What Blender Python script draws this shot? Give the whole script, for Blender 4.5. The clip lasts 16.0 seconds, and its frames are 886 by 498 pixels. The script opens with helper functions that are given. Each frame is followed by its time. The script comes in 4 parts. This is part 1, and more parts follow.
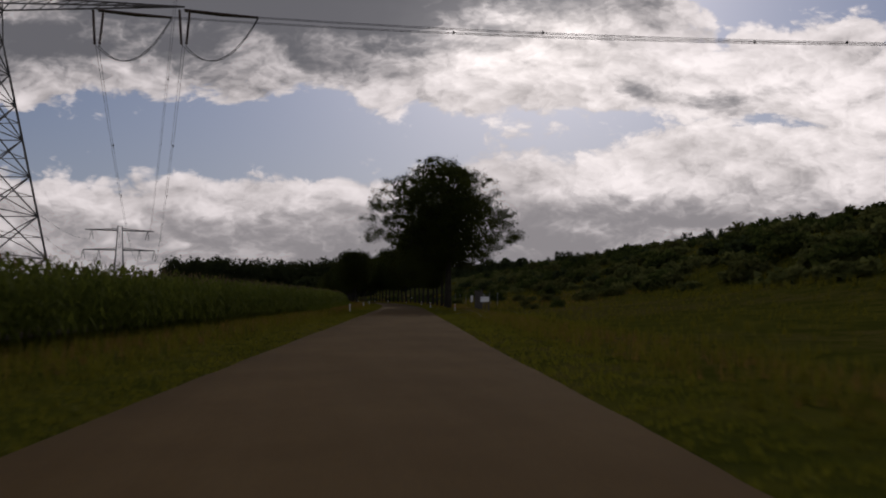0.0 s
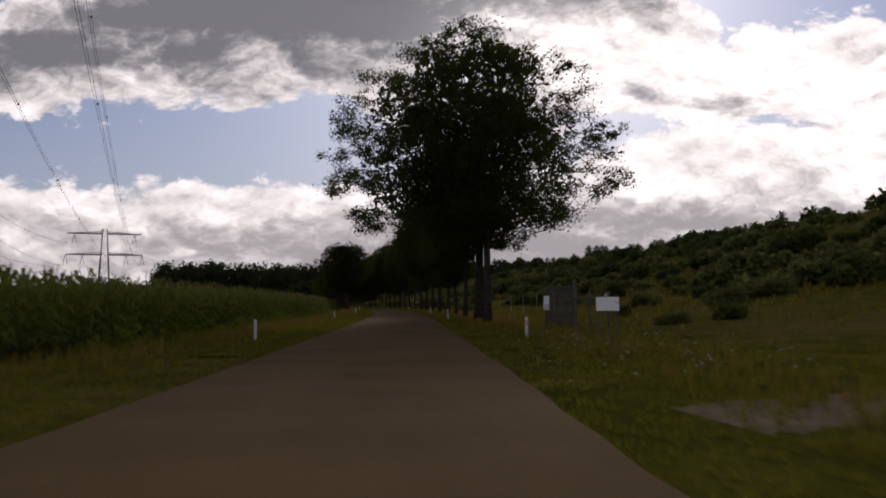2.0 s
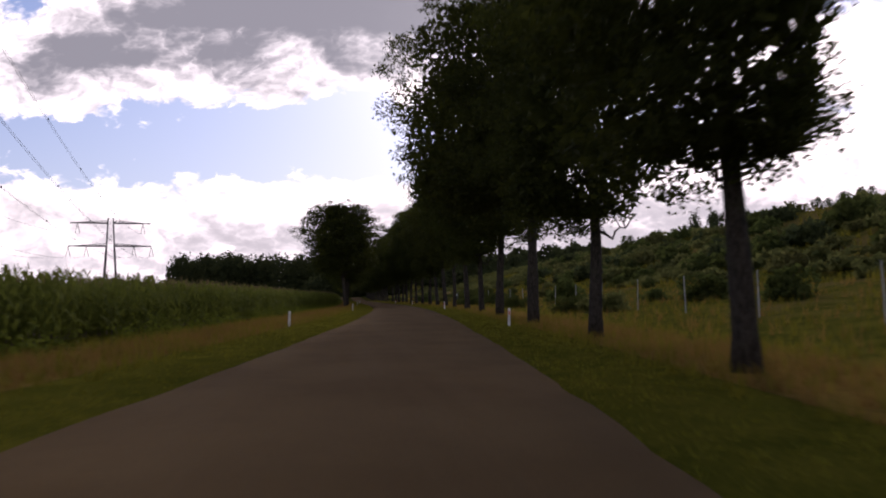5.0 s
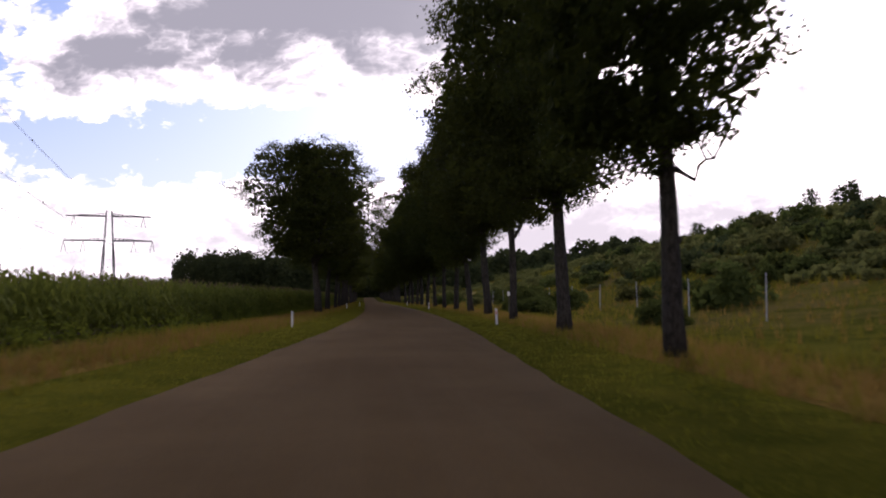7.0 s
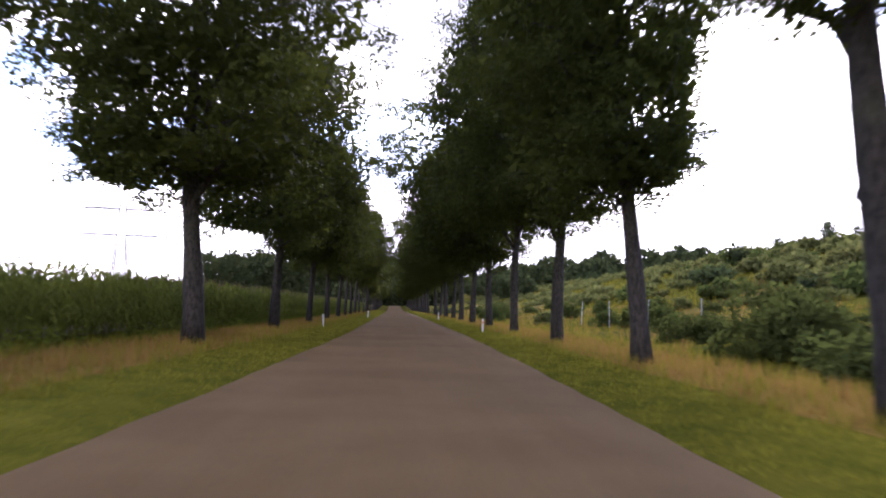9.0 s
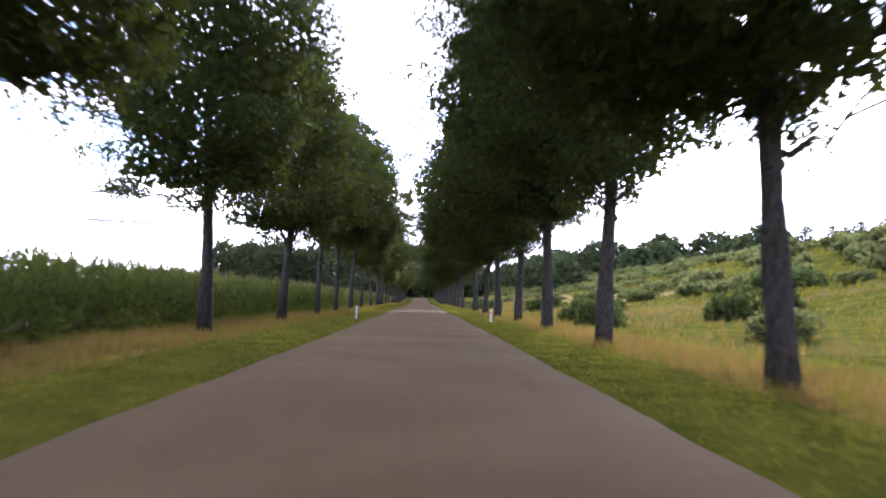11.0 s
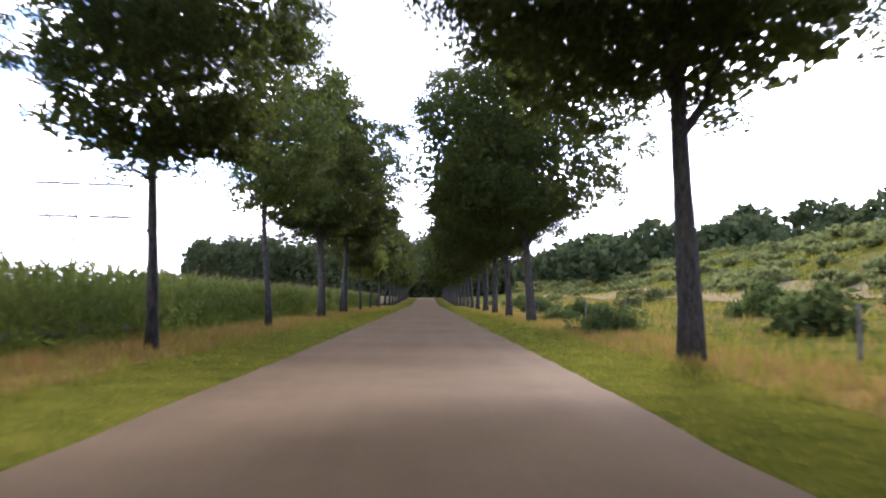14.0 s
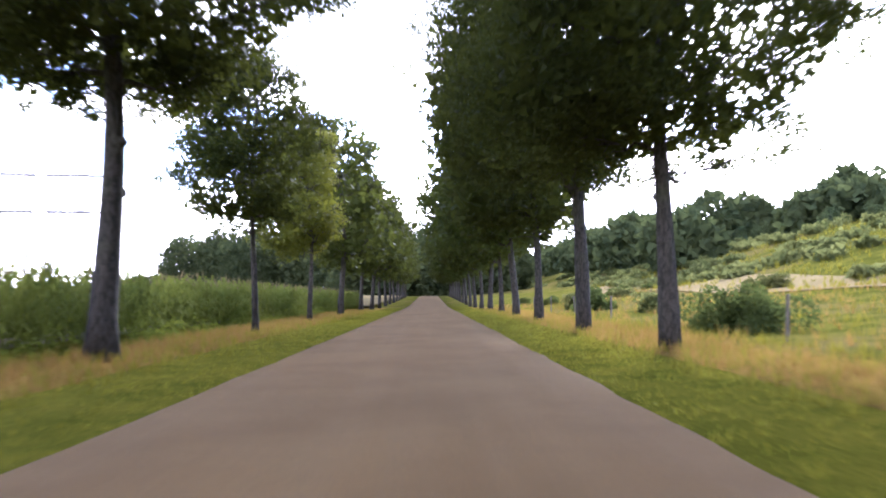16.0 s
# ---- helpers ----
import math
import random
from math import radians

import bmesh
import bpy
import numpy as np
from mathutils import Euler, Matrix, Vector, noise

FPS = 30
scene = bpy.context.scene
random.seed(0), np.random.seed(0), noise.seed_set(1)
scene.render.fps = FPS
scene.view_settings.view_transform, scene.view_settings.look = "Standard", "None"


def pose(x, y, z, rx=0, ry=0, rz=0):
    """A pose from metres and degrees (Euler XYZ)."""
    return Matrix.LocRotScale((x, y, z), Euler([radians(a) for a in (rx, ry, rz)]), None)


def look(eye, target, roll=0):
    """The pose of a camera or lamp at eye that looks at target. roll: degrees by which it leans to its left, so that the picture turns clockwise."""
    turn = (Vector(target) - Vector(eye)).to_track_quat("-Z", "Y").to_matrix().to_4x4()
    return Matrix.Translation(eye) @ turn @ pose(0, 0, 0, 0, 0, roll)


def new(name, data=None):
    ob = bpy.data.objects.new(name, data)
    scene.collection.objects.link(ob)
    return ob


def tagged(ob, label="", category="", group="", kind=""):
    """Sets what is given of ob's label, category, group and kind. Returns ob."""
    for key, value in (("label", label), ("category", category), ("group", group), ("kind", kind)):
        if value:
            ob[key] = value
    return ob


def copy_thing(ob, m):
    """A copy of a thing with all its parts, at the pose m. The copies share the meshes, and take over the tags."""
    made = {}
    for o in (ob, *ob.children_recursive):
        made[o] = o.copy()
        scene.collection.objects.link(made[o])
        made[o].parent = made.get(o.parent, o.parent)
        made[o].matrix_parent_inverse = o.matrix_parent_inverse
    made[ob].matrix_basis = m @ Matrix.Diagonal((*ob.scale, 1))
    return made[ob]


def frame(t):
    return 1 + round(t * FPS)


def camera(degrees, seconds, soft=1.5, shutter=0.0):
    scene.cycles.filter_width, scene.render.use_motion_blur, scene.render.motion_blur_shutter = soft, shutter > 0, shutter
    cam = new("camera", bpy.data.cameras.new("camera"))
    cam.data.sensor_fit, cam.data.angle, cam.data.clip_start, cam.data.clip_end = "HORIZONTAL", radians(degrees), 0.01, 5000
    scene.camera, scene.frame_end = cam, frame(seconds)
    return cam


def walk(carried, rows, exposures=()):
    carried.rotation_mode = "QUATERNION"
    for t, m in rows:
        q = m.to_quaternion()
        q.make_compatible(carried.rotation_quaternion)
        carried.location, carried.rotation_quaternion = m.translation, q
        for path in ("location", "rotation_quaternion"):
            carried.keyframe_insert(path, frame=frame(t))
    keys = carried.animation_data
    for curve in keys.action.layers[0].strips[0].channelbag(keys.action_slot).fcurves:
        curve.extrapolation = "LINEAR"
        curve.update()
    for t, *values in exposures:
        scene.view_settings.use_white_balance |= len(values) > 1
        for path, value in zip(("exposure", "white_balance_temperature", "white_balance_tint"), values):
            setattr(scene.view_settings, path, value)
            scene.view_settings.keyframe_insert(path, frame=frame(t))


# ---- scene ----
cam = camera(64.0, 16.0, soft=1.9, shutter=0.22)
PATH = [
    (0.0, (0.000, 0.000, 1.300), (2.081, 9.756, 1.997), 0.01),
    (0.5, (1.735, 10.214, 1.295), (3.788, 19.977, 1.979), -0.70),
    (1.0, (3.478, 20.426, 1.301), (5.572, 30.173, 2.089), -0.22),
    (1.5, (5.233, 30.648, 1.296), (7.261, 40.406, 2.110), 0.02),
    (2.0, (6.995, 40.840, 1.319), (9.004, 50.606, 2.079), -0.58),
    (2.5, (8.738, 51.093, 1.300), (10.695, 60.871, 2.049), -0.19),
    (3.0, (10.436, 61.350, 1.286), (12.299, 71.147, 2.036), -0.34),
    (3.5, (12.081, 71.724, 1.284), (13.848, 81.538, 2.036), 0.04),
    (4.0, (13.675, 82.064, 1.313), (15.357, 91.896, 2.034), -0.31),
    (6.5, (20.328, 132.644, 1.311), (21.676, 142.531, 1.968), -0.94),
    (7.0, (21.316, 142.597, 1.306), (22.579, 152.493, 1.993), -0.59),
    (7.5, (22.159, 152.338, 1.307), (23.281, 162.246, 2.053), -0.11),
    (8.0, (22.888, 162.399, 1.334), (23.882, 172.314, 2.173), 0.60),
    (8.5, (23.545, 172.452, 1.296), (24.446, 182.380, 2.094), 1.26),
    (9.0, (24.130, 182.472, 1.328), (24.953, 192.404, 2.160), 1.51),
    (9.5, (24.636, 192.372, 1.305), (25.319, 202.314, 2.137), 1.69),
    (10.0, (25.059, 202.063, 1.298), (25.602, 212.017, 2.093), 2.25),
    (12.5, (26.412, 252.193, 1.295), (26.741, 262.166, 1.961), 0.20),
    (13.0, (26.573, 262.635, 1.296), (26.924, 272.603, 2.010), -0.11),
    (13.5, (26.710, 273.202, 1.277), (26.996, 283.176, 1.940), -0.50),
    (14.0, (26.833, 283.971, 1.319), (27.200, 293.939, 2.025), 0.32),
    (14.5, (26.943, 294.812, 1.265), (27.289, 304.782, 1.967), -0.07),
    (15.0, (27.088, 305.867, 1.298), (27.450, 315.839, 1.954), -0.73),
    (15.5, (27.324, 317.051, 1.271), (27.590, 327.024, 1.954), -0.25),
    (16.0, (27.670, 328.190, 1.317), (27.993, 338.161, 2.002), -0.82),
]
walk(cam, [(t, look(eye, target, roll)) for t, eye, target, roll in PATH],
     exposures=[(0.0, -1.38, 6350, 13), (1.5, -1.15, 6350, 13), (2.5, -0.45, 6450, 18), (3.0, -0.18, 6450, 21), (4.0, -0.18, 6350, 23), (6.5, 0.30, 6200, 23), (8.0, 0.45, 6150, 24), (8.5, 1.20, 6000, 23), (9.0, 2.12, 5700, 24), (10.0, 2.78, 5300, 23), (12.5, 2.78, 5400, 20), (13.5, 3.18, 5400, 20), (14.2, 2.58, 5400, 20), (15.2, 2.85, 5350, 20), (16.0, 3.38, 5350, 20)])

# ---- light: broken cloud, sun behind it ahead and to the right ----
SUN_AZ, SUN_EL = 20.0, 30.0      # degrees right of +y, degrees up
sun = new("sun", bpy.data.lights.new("sun", "SUN"))
sun.data.energy, sun.data.angle, sun.data.color = 1.4, radians(10), (1.0, 0.95, 0.88)
sun.matrix_world = look((math.sin(radians(SUN_AZ)) * 100, math.cos(radians(SUN_AZ)) * 100, math.tan(radians(SUN_EL)) * 100), (0, 0, 0))


class Nodes:
    """Short hand for wiring shader nodes."""
    def __init__(self, tree):
        self.tree = tree
        tree.nodes.clear()

    def add(self, kind, **values):
        n = self.tree.nodes.new(kind)
        for k, v in values.items():
            if k.startswith("in_"):
                key = k[3:]
                sock = n.inputs[int(key)] if key.isdigit() else n.inputs[key.replace("_", " ")]
                self.put(sock, v)
            elif k == "operation":
                n.operation = v
            elif k == "use_clamp":
                n.use_clamp = v
            elif k == "interpolation_type":
                n.interpolation_type = v
            elif k == "data_type":
                n.data_type = v
            elif k == "blend_type":
                n.blend_type = v
            elif k == "noise_dimensions":
                n.noise_dimensions = v
            elif k == "rotation_type":
                n.rotation_type = v
            elif k == "sky_type":
                n.sky_type = v
            elif k == "sun_disc":
                n.sun_disc = v
            elif k == "sun_elevation":
                n.sun_elevation = v
            elif k == "sun_rotation":
                n.sun_rotation = v
            elif k == "air_density":
                n.air_density = v
            elif k == "dust_density":
                n.dust_density = v
            elif k == "ozone_density":
                n.ozone_density = v
        return n

    def put(self, sock, v):
        if isinstance(v, bpy.types.NodeSocket):
            self.tree.links.new(v, sock)
        elif isinstance(v, bpy.types.Node):
            self.tree.links.new(v.outputs[0], sock)
        else:
            sock.default_value = v

    def math(self, op, a, b=0.0, c=None, clamp=False):
        n = self.add("ShaderNodeMath", operation=op, use_clamp=clamp, in_0=a, in_1=b)
        if c is not None:
            self.put(n.inputs[2], c)
        return n.outputs[0]

    def smooth(self, v, lo, hi, a=0.0, b=1.0):
        n = self.add("ShaderNodeMapRange", interpolation_type="SMOOTHSTEP", in_0=v, in_1=lo, in_2=hi, in_3=a, in_4=b)
        return n.outputs[0]

    def mix(self, f, a, b, kind="MIX"):
        n = self.add("ShaderNodeMix", data_type="RGBA", blend_type=kind)
        self.put(n.inputs[0], f), self.put(n.inputs[6], a), self.put(n.inputs[7], b)
        return n.outputs[2]

    def noise(self, vec, scale, detail=4.0, rough=0.55, dim="3D", warp=0.0):
        n = self.add("ShaderNodeTexNoise", noise_dimensions=dim, in_Scale=scale, in_Detail=detail, in_Roughness=rough, in_Distortion=warp)
        if vec is not None:
            self.put(n.inputs["Vector"], vec)
        return n.outputs[0]


def build_world():
    w = bpy.data.worlds.new("sky")
    scene.world = w
    w.use_nodes = True
    k = Nodes(w.node_tree)
    sky = k.add("ShaderNodeTexSky", sky_type="NISHITA", sun_disc=False, sun_elevation=radians(SUN_EL), sun_rotation=radians(SUN_AZ), air_density=1.0, dust_density=1.5, ozone_density=1.5)
    way = k.add("ShaderNodeTexCoord").outputs["Generated"]
    turned = k.add("ShaderNodeVectorRotate", rotation_type="Z_AXIS", in_Angle=radians(12.0))
    k.put(turned.inputs["Vector"], way)
    sep = k.add("ShaderNodeSeparateXYZ", in_0=turned)
    ahead = k.math("MAXIMUM", k.math("ABSOLUTE", sep.outputs[1]), 0.12)
    u = k.math("DIVIDE", sep.outputs[0], ahead)
    v = k.math("DIVIDE", sep.outputs[2], ahead)
    flat = k.add("ShaderNodeCombineXYZ", in_0=u, in_1=k.math("MULTIPLY", v, 1.7)).outputs[0]
    big = k.noise(flat, 3.2, 8.0, 0.55, "2D", 0.2)
    fine = k.noise(flat, 13.0, 7.0, 0.6, "2D", 0.3)
    big0, fine0 = k.math("SUBTRACT", big, 0.5), k.math("SUBTRACT", fine, 0.5)

    def puffs(shift):
        """Heaped, rounded cloud tops: cells at several sizes over a slightly bent plane."""
        bend = k.add("ShaderNodeCombineXYZ", in_0=k.math("MULTIPLY", fine0, 0.06), in_1=k.math("MULTIPLY", big0, 0.10)).outputs[0]
        here = k.add("ShaderNodeVectorMath", operation="ADD", in_0=flat, in_1=bend).outputs[0]
        here = k.add("ShaderNodeVectorMath", operation="ADD", in_0=here, in_1=shift).outputs[0]
        cells = k.add("ShaderNodeTexVoronoi", in_Scale=8.5, in_Detail=3.5, in_Roughness=0.6, in_Lacunarity=2.3)
        k.put(cells.inputs["Vector"], here)
        return k.math("SUBTRACT", 0.48, cells.outputs["Distance"])
    heap = puffs((0.0, 0.0, 0.0))
    relief = k.math("SUBTRACT", heap, puffs((0.008, 0.030, 0.0)))
    wu = k.math("ADD", u, k.math("MULTIPLY", fine0, 0.08))
    wv = k.math("ADD", v, k.math("MULTIPLY", big0, 0.08))

    def blob(u0, v0, a, b, weight):
        du = k.math("DIVIDE", k.math("SUBTRACT", wu, u0), a)
        dv = k.math("DIVIDE", k.math("SUBTRACT", wv, v0), b)
        r = k.math("ADD", k.math("MULTIPLY", du, du), k.math("MULTIPLY", dv, dv))
        return k.math("MULTIPLY", k.math("EXPONENT", k.math("MULTIPLY", r, -1.0)), weight)

    def total(blobs):
        s = blob(*blobs[0])
        for b in blobs[1:]:
            s = k.math("ADD", s, blob(*b))
        return s
    # cloud cover: a broad dark deck above, a low bank along the horizon, bright broken cloud round the sun, a blue gap between
    cover = total([(-0.26, 0.42, 0.36, 0.112, 1.7), (0.20, 0.425, 0.15, 0.055, 1.0), (-0.60, 0.335, 0.12, 0.055, 1.0), (0.0, 0.66, 1.2, 0.16, 1.3),
                   (-0.294, 0.285, 0.065, 0.026, 0.75), (-0.06, 0.300, 0.09, 0.036, 0.8), (0.13, 0.330, 0.13, 0.09, 1.1), (0.30, 0.30, 0.22, 0.085, 0.95), (0.60, 0.30, 0.24, 0.12, 0.9), (0.22, 0.245, 0.16, 0.020, -0.30), (0.48, 0.250, 0.14, 0.018, -0.25),
                   (-0.36, 0.085, 0.58, 0.094, 1.5), (0.42, 0.125, 0.38, 0.090, 1.45), (0.0, 0.06, 0.3, 0.07, 1.2), (-0.35, 0.222, 0.10, 0.014, 0.22), (0.0, 0.0, 3.0, 0.06, 1.0),
                   (-0.90, 0.20, 0.24, 0.22, 0.58), (-1.6, 0.4, 0.7, 0.5, 0.9), (1.8, 0.4, 0.7, 0.5, 0.8), (0.0, 1.4, 1.5, 0.7, 0.8)])
    dens = k.math("ADD", cover, k.math("ADD", k.math("MULTIPLY", big0, 0.9), k.math("ADD", k.math("MULTIPLY", fine0, 0.3), k.math("MULTIPLY", heap, 0.6))))
    dens = k.math("ADD", dens, 0.13)
    mask = k.smooth(dens, 0.36, 0.60)
    deep = total([(-0.24, 0.44, 0.34, 0.115, 1.5), (0.20, 0.445, 0.15, 0.045, 1.2), (-0.60, 0.365, 0.10, 0.04, 0.8), (0.0, 0.66, 1.0, 0.14, 0.8), (0.28, 0.288, 0.04, 0.026, 0.9), (0.40, 0.278, 0.045, 0.030, 0.9),
                  (0.43, 0.100, 0.36, 0.052, 0.75), (-0.38, 0.080, 0.55, 0.050, 0.45), (0.0, 0.08, 0.2, 0.05, 0.35)])
    glow = total([(0.12, 0.375, 0.14, 0.10, 0.9), (0.40, 0.27, 0.42, 0.16, 0.5)])
    body = k.math("ADD", k.math("MULTIPLY", dens, 0.38), k.math("ADD", deep, k.math("MULTIPLY", relief, -0.8)))
    body = k.math("SUBTRACT", body, k.math("MULTIPLY", glow, 0.50))
    thick = k.smooth(k.math("ADD", body, k.math("ADD", k.math("MULTIPLY", fine0, 0.22), k.math("MULTIPLY", big0, 0.35))), 0.28, 1.50)
    white = k.add("ShaderNodeMix", data_type="RGBA", blend_type="ADD")
    k.put(white.inputs[0], glow), k.put(white.inputs[6], (1.60, 1.47, 1.43, 1)), k.put(white.inputs[7], (1.2, 1.1, 1.0, 1))
    grey = k.mix(glow, (0.335, 0.330, 0.355, 1), (0.72, 0.69, 0.70, 1))
    grey = k.mix(k.smooth(v, 0.10, 0.30, 0.75, 0.0), grey, (0.78, 0.72, 0.72, 1))
    modelled = k.math("ADD", 0.95, k.math("ADD", k.math("MULTIPLY", relief, 0.45), k.math("ADD", k.math("MULTIPLY", big0, 0.75), k.math("MULTIPLY", fine0, 0.35))))
    modelled = k.math("MINIMUM", k.math("MAXIMUM", modelled, 0.55), 1.25)
    shade = k.add("ShaderNodeVectorMath", operation="SCALE", in_0=white.outputs[2])
    k.put(shade.inputs["Scale"], modelled)
    cloud = k.mix(thick, shade.outputs[0], grey)
    blue = k.mix(1.0, sky.outputs[0], (0.086, 0.093, 0.112, 1), "MULTIPLY")
    haze = k.mix(k.smooth(v, 0.0, 0.5, 0.5, 0.05), blue, (0.72, 0.72, 0.78, 1))
    col = k.mix(mask, haze, cloud)
    bg = k.add("ShaderNodeBackground", in_Color=col, in_Strength=1.0)
    k.add("ShaderNodeOutputWorld", in_Surface=bg)


build_world()

# ---- materials ----


def surface(name, build, rough=0.8, bump=0.0, spec=0.3):
    """A principled material; build(k, coordinates) gives colour and relief sockets."""
    m = bpy.data.materials.new(name)
    m.use_nodes = True
    k = Nodes(m.node_tree)
    co = k.add("ShaderNodeTexCoord").outputs["Object"]
    colour, relief = build(k, co)
    b = k.add("ShaderNodeBsdfPrincipled", in_Roughness=rough)
    k.put(b.inputs["Base Color"], colour)
    k.put(b.inputs["Specular IOR Level"], spec)
    if relief is not None and bump:
        k.put(b.inputs["Normal"], k.add("ShaderNodeBump", in_Strength=bump, in_Distance=0.05, in_Height=relief))
    k.add("ShaderNodeOutputMaterial", in_Surface=b)
    return m


def two_tone(a, b, scale, fine_scale, mixin=0.5):
    def build(k, co):
        n1, n2 = k.noise(co, scale, 4), k.noise(co, fine_scale, 3)
        f = k.smooth(k.math("ADD", k.math("MULTIPLY", n1, 1 - mixin), k.math("MULTIPLY", n2, mixin)), 0.35, 0.65)
        return k.mix(f, (*a, 1), (*b, 1)), n2
    return build


def leafy(name, dark, light, through_light, gloss=0.6, spec=0.12, pass_on=0.32):
    """Leaf material: per-leaf and per-plant variation, some light passing through."""
    m = bpy.data.materials.new(name)
    m.use_nodes = True
    k = Nodes(m.node_tree)
    isle = k.add("ShaderNodeNewGeometry").outputs["Random Per Island"]
    plant = k.add("ShaderNodeObjectInfo").outputs["Random"]
    co = k.add("ShaderNodeTexCoord").outputs["Object"]
    patch = k.noise(co, 0.45, 3)
    f = k.math("ADD", k.math("MULTIPLY", isle, 0.5), k.math("MULTIPLY", k.smooth(patch, 0.35, 0.65), 0.5))
    col = k.mix(f, (*dark, 1), (*light, 1))
    hsv = k.add("ShaderNodeHueSaturation", in_Hue=k.math("ADD", 0.487, k.math("MULTIPLY", plant, 0.026)), in_Value=k.math("ADD", 0.8, k.math("MULTIPLY", plant, 0.4)))
    k.put(hsv.inputs["Color"], col)
    b = k.add("ShaderNodeBsdfPrincipled", in_Roughness=gloss)
    k.put(b.inputs["Base Color"], hsv.outputs[0])
    k.put(b.inputs["Specular IOR Level"], spec)
    t = k.add("ShaderNodeBsdfTranslucent")
    k.put(t.inputs["Color"], k.mix(0.5, hsv.outputs[0], (*through_light, 1)))
    s = k.add("ShaderNodeMixShader", in_0=pass_on)
    k.put(s.inputs[1], b.outputs[0]), k.put(s.inputs[2], t.outputs[0])
    k.add("ShaderNodeOutputMaterial", in_Surface=s)
    return m


def asphalt_look(k, co):
    grain = k.noise(co, 60, 4, 0.7)
    patches = k.noise(co, 0.35, 4)
    stones = k.add("ShaderNodeTexVoronoi", in_Scale=85.0)
    k.put(stones.inputs["Vector"], co)
    streak = k.add("ShaderNodeMapping", in_Scale=(1.2, 0.03, 1.0))
    k.put(streak.inputs["Vector"], co)
    worn = k.noise(streak.outputs[0], 1.6, 3)
    c = k.mix(k.smooth(patches, 0.3, 0.7), (0.134, 0.079, 0.026, 1), (0.172, 0.105, 0.038, 1))
    c = k.mix(k.smooth(worn, 0.4, 0.7, 0.0, 0.22), c, (0.198, 0.127, 0.054, 1))
    c = k.mix(k.smooth(grain, 0.35, 0.7, 0.0, 0.45), c, (0.052, 0.039, 0.031, 1))
    return c, stones.outputs[0]


def ground_look(k, co):
    n1, n2, n3 = k.noise(co, 0.05, 4), k.noise(co, 0.6, 4), k.noise(co, 7, 4)
    green = k.mix(k.smooth(n2, 0.35, 0.65), (0.049, 0.051, 0.007, 1), (0.088, 0.079, 0.012, 1))
    dry = k.mix(k.smooth(n3, 0.3, 0.7), (0.118, 0.082, 0.028, 1), (0.078, 0.066, 0.018, 1))
    c = k.mix(k.smooth(k.math("ADD", k.math("MULTIPLY", n1, 0.7), k.math("MULTIPLY", n2, 0.3)), 0.47, 0.62), green, dry)
    return k.mix(k.smooth(n3, 0.45, 0.75, 0.0, 0.5), c, (0.04, 0.045, 0.015, 1)), n3


M = {}
M["asphalt"] = surface("asphalt", asphalt_look, 0.95, 0.35, 0.06)
M["ground"] = surface("meadow_ground", ground_look, 1.0, 0.8, 0.0)
M["soil"] = surface("soil", two_tone((0.07, 0.05, 0.03), (0.13, 0.095, 0.06), 0.8, 9), 0.95, 0.8, 0.1)
M["turf"] = surface("verge_turf", two_tone((0.056, 0.058, 0.007), (0.108, 0.094, 0.012), 0.9, 14), 1.0, 0.6, 0.0)
M["thatch"] = surface("dry_thatch", two_tone((0.092, 0.066, 0.014), (0.180, 0.112, 0.028), 0.5, 9), 1.0, 0.7, 0.0)
M["gravel"] = surface("sandy_gravel", two_tone((0.13, 0.095, 0.06), (0.20, 0.15, 0.10), 0.7, 14), 1.0, 0.8, 0.0)
M["stubble"] = surface("ripe_cereal", two_tone((0.13, 0.098, 0.042), (0.19, 0.145, 0.068), 0.15, 5), 1.0, 0.6, 0.0)


def bark_look(k, co):
    ridges = k.add("ShaderNodeMapping", in_Scale=(7.0, 7.0, 2.2))
    k.put(ridges.inputs["Vector"], co)
    r = k.noise(ridges.outputs[0], 2.2, 6, 0.65, "3D", 0.6)
    moss = k.noise(co, 0.9, 3)
    c = k.mix(k.smooth(r, 0.35, 0.65), (0.018, 0.016, 0.013, 1), (0.058, 0.050, 0.040, 1))
    return k.mix(k.smooth(moss, 0.5, 0.75, 0.0, 0.5), c, (0.06, 0.065, 0.03, 1)), r


M["bark"] = surface("bark", bark_look, 0.95, 1.0, 0.15)
M["leaf"] = leafy("tree_leaf", (0.019, 0.024, 0.006), (0.046, 0.053, 0.010), (0.115, 0.13, 0.02), 0.7, 0.05)
M["leaf_light"] = leafy("light_tree_leaf", (0.030, 0.037, 0.008), (0.070, 0.078, 0.016), (0.17, 0.19, 0.03), 0.7, 0.05)
M["leaf_yellow"] = leafy("yellow_green_leaf", (0.046, 0.058, 0.007), (0.112, 0.122, 0.013), (0.27, 0.27, 0.03), pass_on=0.33)
M["bush"] = leafy("bush_leaf", (0.033, 0.043, 0.013), (0.069, 0.083, 0.023), (0.161, 0.196, 0.046), 0.9, 0.0, 0.3)
M["bush_pale"] = leafy("pale_bush_leaf", (0.054, 0.066, 0.018), (0.120, 0.120, 0.041), (0.240, 0.240, 0.072), 0.9, 0.0, 0.3)
# leaves of distant trees, lightened so the colour carries some of the haze
M["far"] = leafy("hazed_far_leaf", (0.026, 0.036, 0.017), (0.055, 0.068, 0.028), (0.11, 0.13, 0.04), 0.7, 0.0, 0.25)
M["maize"] = leafy("maize_leaf", (0.072, 0.092, 0.014), (0.185, 0.210, 0.036), (0.27, 0.31, 0.055), 0.8, 0.03)
